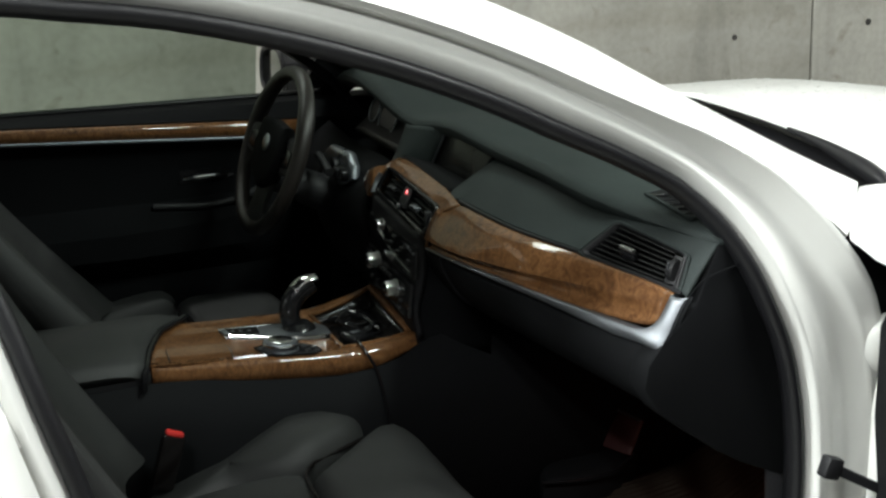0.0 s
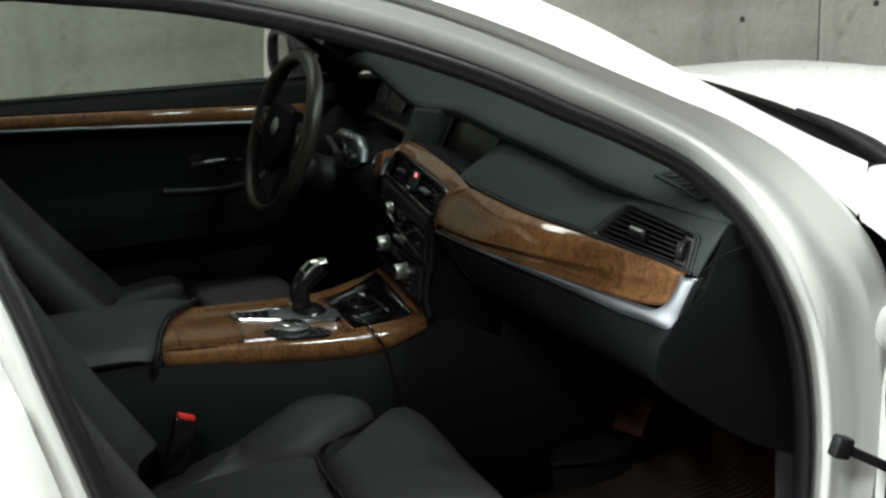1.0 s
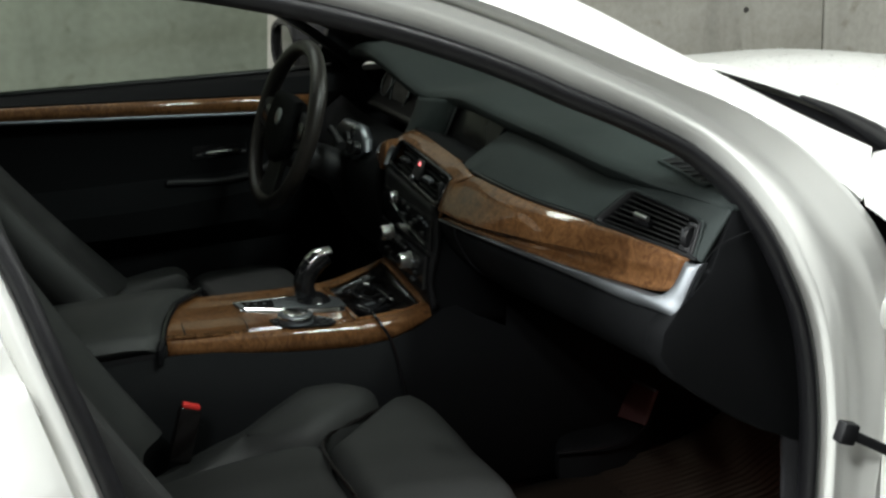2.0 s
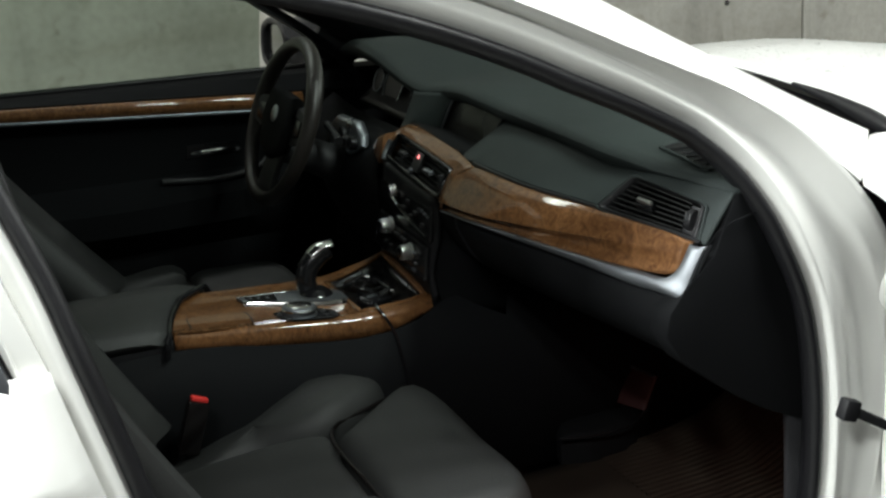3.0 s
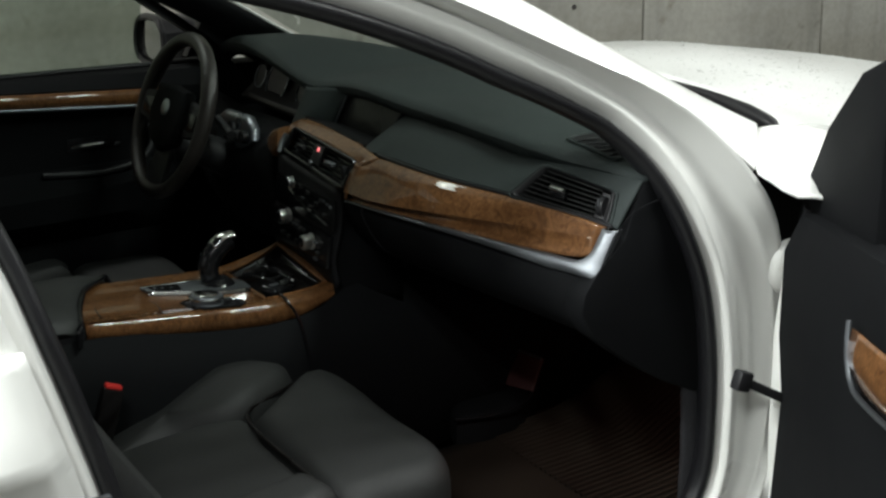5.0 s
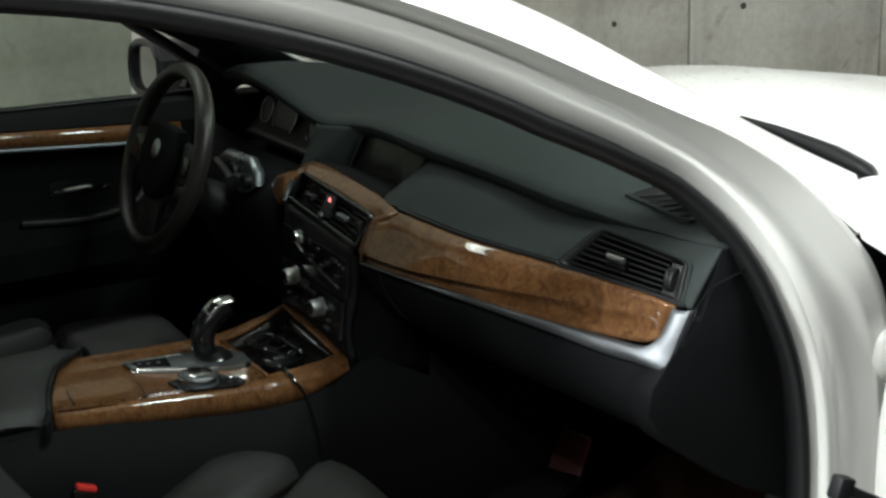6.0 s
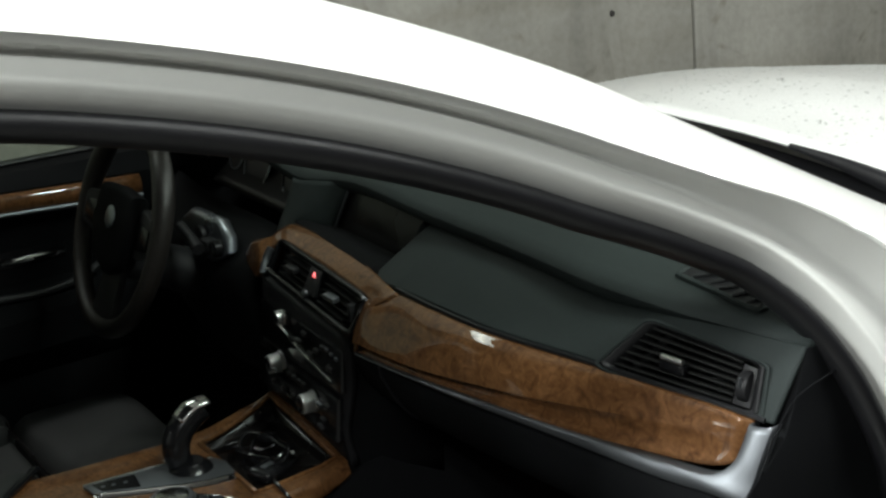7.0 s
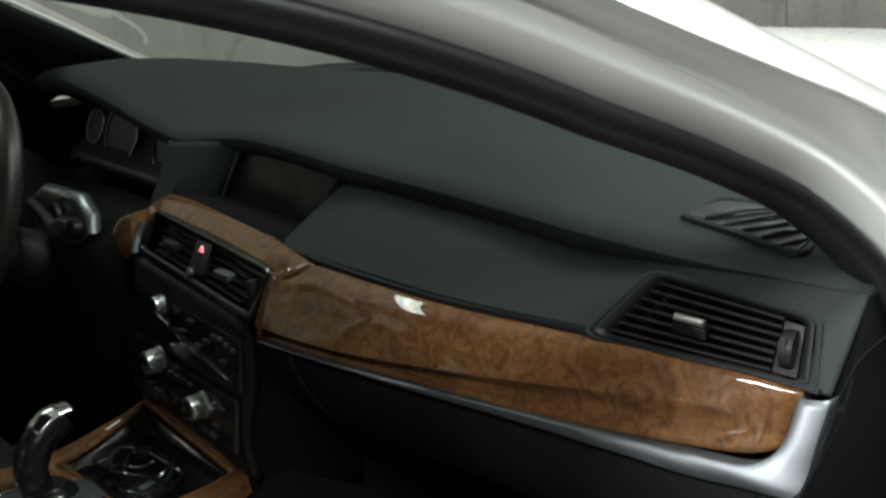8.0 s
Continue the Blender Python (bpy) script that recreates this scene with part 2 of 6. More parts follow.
def slab(outline, way, depth, bevel=0.0, seg=2):
    """A plate: an outline of 3D points pushed along way by depth, its rims bevelled."""
    bm = bmesh.new()
    way = Vector(way).normalized() * depth
    a = [bm.verts.new(Vector(p)) for p in outline]
    b = [bm.verts.new(Vector(p) + way) for p in outline]
    f1 = bm.faces.new(a)
    f2 = bm.faces.new(list(reversed(b)))
    k = len(a)
    for i in range(k):
        bm.faces.new((a[i], b[i], b[(i + 1) % k], a[(i + 1) % k]))
    bmesh.ops.recalc_face_normals(bm, faces=bm.faces)
    if bevel:
        bmesh.ops.bevel(bm, geom=list({e for f in (f1, f2) for e in f.edges}), offset=bevel, segments=seg, affect="EDGES", profile=0.5)
    return bm


def cushion(outline, z0, z1, rounding, crown=0.012, steps=7):
    """A padded block over an outline of (x, y): sides go up, the top swells. Built as inset rings."""
    c = Vector((sum(p[0] for p in outline) / len(outline), sum(p[1] for p in outline) / len(outline), 0))
    base = [Vector((p[0], p[1], 0)) for p in outline]
    loop = spline([*base, base[0]], 49)[:-1]
    bm = bmesh.new()
    rows = [[Vector((p.x, p.y, z0)) for p in loop], [Vector((p.x, p.y, z1 - rounding)) for p in loop]]
    for k in range(1, steps):
        a = math.pi / 2 * k / (steps - 1)
        ins, up = rounding * (1 - math.cos(a)), rounding * math.sin(a)
        rows.append([Vector((p.x, p.y, 0)) + (c - p).normalized() * ins + Vector((0, 0, z1 - rounding + up)) for p in loop])
    top = rows[-1]
    for f in (0.3, 0.6, 0.85):
        rows.append([Vector((p.x, p.y, 0)).lerp(c, f) + Vector((0, 0, z1 + crown * math.sin(f * math.pi / 2))) for p in top])
    vs = grid(bm, rows, closed=True)
    bm.faces.new(vs[-1])
    bm.faces.new(list(reversed(vs[0])))
    return bm


def mirrored(pts):
    return [(p[0], -p[1], p[2]) for p in pts]


# ---- garage ----
def slab_wall(name, size, at, mat, label, category):
    ob = part(name, box(size), mat, smooth=False)
    ob.location = at
    return tagged(ob, label, category, kind="structure")


WALL_Y = 1.37
slab_wall("ground", (24.0, 14.0, 0.2), (0, -4.0, -0.1), FLOORCON, "grey concrete garage floor under the car", "floor")
slab_wall("ceiling", (24.0, 14.0, 0.2), (0, -4.0, 2.72), CEILCON, "plain grey concrete garage ceiling", "ceiling")
slab_wall("wall_front", (0.2, 13.0, 2.62), (7.4, -5.2, 1.31), CONCRETE, "bare grey concrete end wall", "wall")
slab_wall("wall_back", (0.2, 13.0, 2.62), (-9.0, -5.2, 1.31), CONCRETE, "bare grey concrete wall behind the aisle", "wall")
slab_wall("wall_right", (16.2, 0.2, 2.62), (-0.8, -10.6, 1.31), CONCRETE, "bare grey concrete wall across the aisle", "wall")

wall = tagged(part("wall_left", box((16.2, 0.16, 2.62)), FLOORCON, smooth=False), "stained board-marked grey concrete wall beside the car", "wall", kind="structure")
wall.location = (-0.8, WALL_Y + 0.1, 1.31)
# cast panels between the vertical joints of the formwork
joints = [-8.9, -6.9, -4.35, -1.8, -0.62, 0.35, 1.83, 2.62, 3.9, 5.6, 7.3]
for a, b in zip(joints, joints[1:]):
    p = part("wall_panel", box((b - a - 0.006, 0.024, 2.6), None, 0.003, 1), CONCRETE, wall, smooth=False)
    p.location = ((a + b) / 2 + 0.8, -0.09, 0)
for hx, hz, hr in ((1.555, 0.853, 0.009), (2.035, 0.862, 0.011), (2.85, 0.855, 0.011), (1.57, 1.55, 0.015), (2.05, 1.56, 0.015), (3.4, 1.56, 0.015)):
    h = part("tie_hole", turned([(hr, 0.0), (hr * 0.9, 0.004), (hr * 0.6, 0.0045), (0.0, 0.003)], pose(hx, WALL_Y - 0.0005, hz, 90), 14), HOLE, wall)
    h.matrix_parent_inverse = Matrix.Translation(-wall.location)


def ceiling_lamp(x, y, z, turn, watts, split):
    """A square lamp with four round lenses; split: the lenses throw their light one by one."""
    lamp = new("ceiling_lamp")
    tagged(lamp, "white square ceiling lamp with four lit round lenses", "lamp", "garage ceiling lamps")
    lamp.matrix_world = pose(x, y, z, 0, 0, turn)
    part("housing", box((0.62, 0.62, 0.06), pose(0, 0, 0.036), 0.012), FIXTURE, lamp)
    part("canopy", box((0.2, 0.2, 0.02), pose(0, 0, 0.062), 0.004), FIXTURE, lamp)
    for cx in (-0.15, 0.15):
        for cy in (-0.15, 0.15):
            part("lens_ring", tube([(cx + 0.085 * math.cos(k * math.pi / 12), cy + 0.085 * math.sin(k * math.pi / 12), 0.004) for k in range(24)], 0.008, 8, closed=True), FIXTURE, lamp)
            part("lens", turned([(0.08, 0.006), (0.06, -0.004), (0.03, -0.008), (0.0, -0.009)], pose(cx, cy, 0), 20), TUBE, lamp, shadow=False)
            if split:
                lamp_light(lamp, (cx, cy, -0.015), watts / 4, "DISK", 0.13, 0.13)
    if not split:
        lamp_light(lamp, (0, 0, -0.015), watts, "SQUARE", 0.5, 0.5)


def lamp_light(lamp, at, watts, shape, size, size_y, tilt=0.0):
    data = bpy.data.lights.new("lamp_light", "AREA")
    data.shape, data.size, data.energy, data.color = shape, size, watts, (0.95, 1.0, 0.98)
    if shape == "RECTANGLE":
        data.size_y = size_y
    ob = new("lamp_light", data)
    ob.parent = lamp
    ob.location = at
    ob.rotation_euler = (radians(tilt), 0, 0)


def wall_tube(x, y, z, turn, watts):
    lamp = new("wall_lamp")
    tagged(lamp, "white batten lamp with a lit fluorescent tube high on the wall", "lamp", "garage wall lamps")
    lamp.matrix_world = pose(x, y, z, 0, 0, turn)
    part("batten", box((1.3, 0.09, 0.06), pose(0, 0, 0.065), 0.008), FIXTURE, lamp)
    for sx in (-1, 1):
        part("holder", box((0.03, 0.05, 0.06), pose(sx * 0.62, 0, 0.02), 0.005), FIXTURE, lamp)
    part("tube", tube([(-0.6, 0, 0.0), (0.6, 0, 0.0)], 0.014, 12), TUBE, lamp, shadow=False)
    part("bracket", box((0.3, 0.06, 0.05), pose(0, 0.03, 0.065), 0.006), FIXTURE, lamp)
    lamp_light(lamp, (0, -0.03, -0.01), watts, "RECTANGLE", 1.2, 0.16, -50)


for k, spec in enumerate(LAMPS):
    ceiling_lamp(*spec, k in (0, 1, 5))
for spec in WALL_TUBES:
    wall_tube(*spec)

# ---- the car ----
car = new("car")
tagged(car, "white saloon car with its passenger door open, damp in the garage", "car")


def side_y(z, base=-0.78):
    """The right side's surface: upright below the waist, leaning in above it."""
    k = max(0.0, z - 0.84)
    return base + 0.33 * (k * k / 0.24 if k < 0.12 else k - 0.06)


APERTURE = [(-0.615, 0.50), (-0.652, 0.675), (-0.677, 0.777), (-0.705, 0.882), (-0.729, 0.978), (-0.760, 1.068), (-0.788, 1.15), (-0.80, 1.24), (-0.775, 1.300),
            (-0.70, 1.318), (-0.6, 1.306), (-0.5, 1.290), (-0.4, 1.266), (-0.3, 1.236), (-0.2, 1.199), (-0.1, 1.154), (0.0, 1.100), (0.052, 1.0685),
            (0.106, 1.0315), (0.156, 0.981), (0.192, 0.922), (0.219, 0.86), (0.244, 0.80), (0.259, 0.74), (0.269, 0.66), (0.271, 0.57), (0.264, 0.48), (0.235, 0.42), (0.19, 0.388),
            (0.1, 0.378), (-0.15, 0.376), (-0.42, 0.38), (-0.55, 0.405)]
# the fold where the outer skin begins, and the windscreen's edge beyond it
FOLD = [(-1.05, 1.366), (-0.8, 1.362), (-0.6, 1.345), (-0.4, 1.306), (-0.3, 1.270), (-0.2, 1.233), (-0.1, 1.190), (0.0, 1.138), (0.1, 1.083), (0.2, 1.021), (0.29, 0.962), (0.37, 0.908), (0.395, 0.86), (0.40, 0.70), (0.40, 0.40)]
SCREEN_EDGE = [(-0.8, 1.43), (-0.6, 1.415), (-0.4, 1.370), (-0.3, 1.335), (-0.2, 1.296), (-0.1, 1.253), (0.0, 1.204), (0.1, 1.146), (0.2, 1.090), (0.3, 1.034), (0.385, 0.990)]


def reach(px, pz, ux, uz):
    """How far the fold lies from a point of the opening, along its outward way."""
    best = 0.055
    for (ax, az), (bx, bz) in zip(FOLD, FOLD[1:]):
        ex, ez = bx - ax, bz - az
        det = ux * -ez + ex * uz
        if abs(det) < 1e-9:
            continue
        d = ((ax - px) * -ez + ex * (az - pz)) / det
        m = (ux * (az - pz) - uz * (ax - px)) / det
        if d > 0.005 and 0 <= m <= 1:
            best = d
            break
    return max(0.028, min(0.19, best))


def aperture_frames(n=150, mirror=False):
    pts = spline([(x, 0, z) for x, z in [*APERTURE, APERTURE[0]]], n + 1)[:-1]
    out = []
    for i in range(n):
        a, b = pts[i - 1], pts[(i + 1) % n]
        t = Vector((b.x - a.x, side_y(b.z) - side_y(a.z), b.z - a.z)).normalized()
        slope = (side_y(pts[i].z + 0.01) - side_y(pts[i].z - 0.01)) / 0.02
        nrm = Vector((0, -1, slope)).normalized()
        u = nrm.cross(t).normalized()
        c = Vector((pts[i].x, side_y(pts[i].z), pts[i].z))
        if u.dot(Vector((-0.2, c.y, 0.85)) - c) > 0:
            u = -u
        out.append((c, u, nrm))
    if mirror:
        s = Vector((1, -1, 1))
        out = [(c * s - Vector((0, 0, 0.085 * min(1.0, max(0.0, (c.x + 0.2) / 0.4)))), u * s, q * s) for c, u, q in out]
    return out


def frame_widths(frames):
    """Stretch of the flange at each point of the opening, evened out along it."""
    wide = [max(0.2, (reach(c.x, c.z, u.x, u.z) - 0.03) / 0.036) for c, u, q in frames]
    for _ in range(8):
        wide = [sum(wide[(i + k) % len(wide)] for k in range(-3, 4)) / 7 for i in range(len(wide))]
    return wide


def at_flange(a, d, c, u, q, w):
    """A point of the flange's section; on the broad hinge pillar the field sinks in and the outer rim falls away behind a ridge."""
    if a <= 0.03:
        # round the front of the opening the seal sits further out and its ridge with it
        front = min(1.0, max(0.0, (c.x + 0.05) / 0.15))
        if a < -0.012:
            a = -0.012 + (a + 0.012) * (1 - 0.15 * front)
        a += 0.009 * front * (1 - max(0.0, a) / 0.03)
        return c + u * a + q * d
    broad = min(1.0, max(0.0, (w - 1.42) / 0.97))
    foot = broad * min(1.0, max(0.0, (0.88 - c.z) / 0.12))
    d -= broad * 0.007 * min(1.0, (a - 0.03) / 0.006) * min(1.0, max(0.0, (0.052 - a) / 0.008))
    d -= foot * 2.6 * max(0.0, a - 0.054)
    return c + u * (0.03 + (a - 0.03) * w) + q * d


def swept_frame(profile, frames):
    bm = bmesh.new()
    fine = spline([(a, d, 0) for a, d in profile], 3 * len(profile))
    grid(bm, [[at_flange(p.x, p.y, c, u, q, w) for p in fine] for (c, u, q), w in zip(frames, frame_widths(frames))], ring=True)
    return bm


WHITE_PROFILE = [(-0.012, -0.055), (-0.009, -0.045), (-0.006, -0.035), (-0.002, -0.025), (0.002, -0.0165), (0.006, -0.0098), (0.0095, -0.0058), (0.013, -0.0042), (0.018, -0.0054), (0.026, -0.0090), (0.034, -0.0125), (0.042, -0.0142), (0.047, -0.0130), (0.051, -0.0075), (0.056, 0.002), (0.060, 0.011), (0.0625, 0.017), (0.0645, 0.0195), (0.066, 0.0195)]
SEAL_PROFILE = [(-0.004, -0.028), (-0.005, -0.0215), (-0.0075, -0.0180), (-0.011, -0.0160), (-0.0155, -0.0155), (-0.0195, -0.0170), (-0.023, -0.0205), (-0.0255, -0.0265), (-0.0265, -0.036), (-0.019, -0.05)]
frames_r = aperture_frames()
frames_l = aperture_frames(mirror=True)
part("door_frame", swept_frame(WHITE_PROFILE, frames_r), WHITE, car, "white painted door opening with a rounded flange")
part("door_seal", swept_frame(SEAL_PROFILE, frames_r), RUBBER, car, "black rubber seal round the door opening")
part("door_seal", swept_frame(SEAL_PROFILE, frames_l), RUBBER, car)


# outer skin from the fold to the windscreen, and on along the roof
crest = sorted((at_flange(0.0655, 0.0196, c, u, q, w) for (c, u, q), w in zip(frames_r, frame_widths(frames_r)) if c.z > 0.83 and c.x > -0.72 and u.z > 0.12), key=lambda p: p.x)
crest = [p for p in crest if p.x < 0.275] + [Vector((0.307, -0.785, 0.948))]
for sy in (-1, 1):
    xs = [crest[0].x + (crest[-1].x - crest[0].x) * k / 59 for k in range(60)]
    xs_hi = [crest[0].x + (0.382 - crest[0].x) * k / 59 for k in range(60)]
    lo = [Vector((x, sy * -float(np.interp(x, [p.x for p in crest], [p.y for p in crest])), float(np.interp(x, [p.x for p in crest], [p.z for p in crest])))) for x in xs]
    edge = spline([(x, sy * -(side_y(z) + 0.045), z) for x, z in SCREEN_EDGE], 120)
    hi = [Vector((x, sy * abs(float(np.interp(x, [p.x for p in edge], [p.y for p in edge]))), float(np.interp(x, [p.x for p in edge], [p.z for p in edge])))) for x in xs_hi]
    bm = bmesh.new()
    grid(bm, [[a + Vector((0, -sy * 0.010, -0.008)), a, a.lerp(b, 0.06) + Vector((0, sy * 0.0006, 0.0016)), a.lerp(b, 0.3) + Vector((0, sy * 0.0015, 0.0035)), a.lerp(b, 0.65) + Vector((0, sy * 0.002, 0.004)), a.lerp(b, 0.9) + Vector((0, sy * 0.0015, 0.002)), b, b + Vector((0, -sy * 0.006, -0.015))] for a, b in zip(lo, hi)])
    if sy > 0:
        for v in bm.verts:
            v.co.z -= 0.075 + 0.25 * max(0.0, v.co.x - 0.1)
    part("pillar_skin", bm, WHITE, car, "white painted roof pillar")


# bonnet, wings, cowl
def crown(x, y):
    base = float(np.interp(x, [0.35, 0.45, 0.6, 0.93, 1.33, 1.6, 1.86, 2.0, 2.06], [0.974, 0.970, 0.962, 0.928, 0.863, 0.807, 0.742, 0.68, 0.60]))
    s = min(1.0, max(0.0, (x - 0.45) / 0.45))
    k = 0.03 + 0.17 * s * s * (3 - 2 * s)
    z = base - k * (y * y - 0.16)
    ridge = 0.55 + 0.06 * (x - 0.5)
    z -= 0.35 * max(0.0, abs(y) - ridge) ** 2
    z -= 0.05 * min(1.0, max(0.0, (y - 0.05) / 0.6)) * min(1.0, max(0.0, (1.0 - x) / 0.4))
    return z


def rear_edge(y):
    return float(np.interp(abs(y), [0, 0.2, 0.32, 0.425, 0.535, 0.61, 0.66], [0.590, 0.586, 0.577, 0.560, 0.530, 0.505, 0.485]))


def spread(f):
    """Half width of the bonnet's rim at a fraction of its length."""
    return 0.624 + 0.15 * math.sin(min(1.0, f * 1.6) * math.pi / 2) - 0.05 * max(0.0, f - 0.6)


bm = bmesh.new()
rows = []
for i in range(41):
    a = 2 * i / 40 - 1
    row = []
    for j in range(37):
        f = j / 36
        y = a * spread(f)
        x0 = rear_edge(a * 0.624)
        x = x0 + (2.0 - x0) * f
        row.append(Vector((x, y, crown(x, y))))
    rows.append(row)
grid(bm, rows)
part("bonnet", bm, WETPAINT, car, "white bonnet wet with small drops", thick=0.004)

# the wing's rear rim runs round the pillar's foot, then down the hinge pillar
WING_REAR = [(0.503, 0.634, 0.960), (0.440, 0.672, 0.971), (0.384, 0.706, 0.985), (0.346, 0.745, 0.970), (0.309, 0.786, 0.948), (0.313, 0.825, 0.935), (0.321, 0.848, 0.922), (0.372, 0.872, 0.912), (0.41, 0.900, 0.86), (0.41, 0.912, 0.70), (0.41, 0.912, 0.52), (0.41, 0.90, 0.36)]
for s in (-1, 1):
    rim = spline([(x, s * y, z - (0.095 if s > 0 else 0.0)) for x, y, z in WING_REAR], 41)
    rows = [rim]
    for j in range(1, 29):
        f = (j / 28) ** 1.3
        row = []
        for k, p in enumerate(rim):
            g = k / 40
            x = p.x + (2.02 - p.x) * f
            y_in = spread((x - 0.5) / 1.5 if x > 0.5 else 0.0) + 0.005
            top = crown(x, y_in) - 0.001
            ease = min(1.0, f * 4)
            ease = ease * ease * (3 - 2 * ease)
            across = min(1.0, max(0.0, (abs(p.y) - 0.634) / 0.276))
            down = max(0.0, (0.918 - (p.z + (0.095 if s > 0 else 0.0))) / 0.558)
            y = abs(p.y) * (1 - ease) + (y_in + (0.915 - 0.06 * max(0, f - 0.75) - y_in) * across) * ease
            z = p.z * (1 - ease) + (top - 0.05 * across ** 2 - down * (top - 0.41)) * ease
            row.append(Vector((x, s * y, z)))
        rows.append(row)
    bm = bmesh.new()
    grid(bm, rows)
    part("front_wing", bm, WHITE, car, "white front wing", thick=0.004)

bm = bmesh.new()
rows = []
for i in range(41):
    a = 2 * i / 40 - 1
    front = Vector((rear_edge(a * 0.62) + 0.02, a * 0.62, crown(rear_edge(a * 0.62), a * 0.62) - 0.022))
    back = Vector((0.34 + 0.17 * (1 - a * a), a * 0.70, 0.948 - 0.012 * (1 - a * a)))
    rows.append([front.lerp(back, k / 5) - Vector((0, 0, 0.012 * math.sin(k / 5 * math.pi))) for k in range(6)])
grid(bm, rows)
part("cowl", bm, RUBBER, car, "black plastic cowl at the foot of the windscreen", thick=0.01)
for s in (-1, 1):
    seal = spline([(rear_edge(y) - 0.006, s * y, crown(rear_edge(y), s * y) + 0.001) for y in (0.634, 0.622, 0.59, 0.54, 0.47, 0.38, 0.28)], 30)
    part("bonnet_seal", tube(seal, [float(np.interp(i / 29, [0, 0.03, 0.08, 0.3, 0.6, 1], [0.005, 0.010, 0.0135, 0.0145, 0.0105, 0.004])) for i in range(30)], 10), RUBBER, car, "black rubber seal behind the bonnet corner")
bm = bmesh.new()
grid(bm, [[Vector((2.0 + 0.07 * math.sin(k / 8 * math.pi * 0.8), y, 0.70 - 0.5 * k / 8)) for k in range(9)] for y in [0.8 * (2 * i / 16 - 1) for i in range(17)]])
part("front_bumper", bm, WHITE, car, thick=0.02)

# windscreen between the outer edges of the two front pillars
EDGE = [(x, side_y(z) + 0.05, z - 0.006) for x, z in reversed(SCREEN_EDGE[2:])]
EDGE = [(x, y + 0.008, z - 0.012) for x, y, z in EDGE]
rows = []
for i, e in enumerate(spline(EDGE, 14)):
    f = i / 13
    row = []
    for k in range(25):
        a = 2 * k / 24 - 1
        w = 1 - a * a
        row.append(Vector((e.x + w * (0.175 - 0.10 * f), e.y * -a, e.z + w * (-0.034 + 0.12 * f ** 3) - 0.055 * max(0.0, a) * (1 - f))))
    rows.append(row)
bm = bmesh.new()
grid(bm, rows)
part("windscreen", bm, GLASS, car, "clear laminated windscreen")
bm = bmesh.new()
grid(bm, [[v.lerp(u, k) + Vector((0.0, 0, 0.003)) for v, u in zip(rows[0], rows[1])] for k in (0.0, 0.3, 0.6)])
part("windscreen_border", bm, RUBBER, car, "black border at the windscreen's foot", thick=0.003)

# roof skin and headliner
line = spline([*(Vector((x, side_y(z) + 0.045, z)) for x, z in reversed(SCREEN_EDGE[:3])), Vector((-1.2, -0.575, 1.40)), Vector((-1.9, -0.55, 1.33))], 30)
rows = [[Vector((p.x + (1 - a * a) * 0.10 * max(0, 1.2 + p.x), p.y * -a, p.z + (1 - a * a) * 0.085)) for a in [2 * k / 24 - 1 for k in range(25)]] for p in line]
bm = bmesh.new()
grid(bm, rows)
part("roof", bm, WHITE, car, thick=0.004)
bm = bmesh.new()
grid(bm, [[v + Vector((-0.02, 0, -0.045)) for v in r] for r in rows])
part("headliner", bm, material("headliner_cloth", (0.05, 0.05, 0.052), 0.95, grain=0.3, spec=0.1), car)


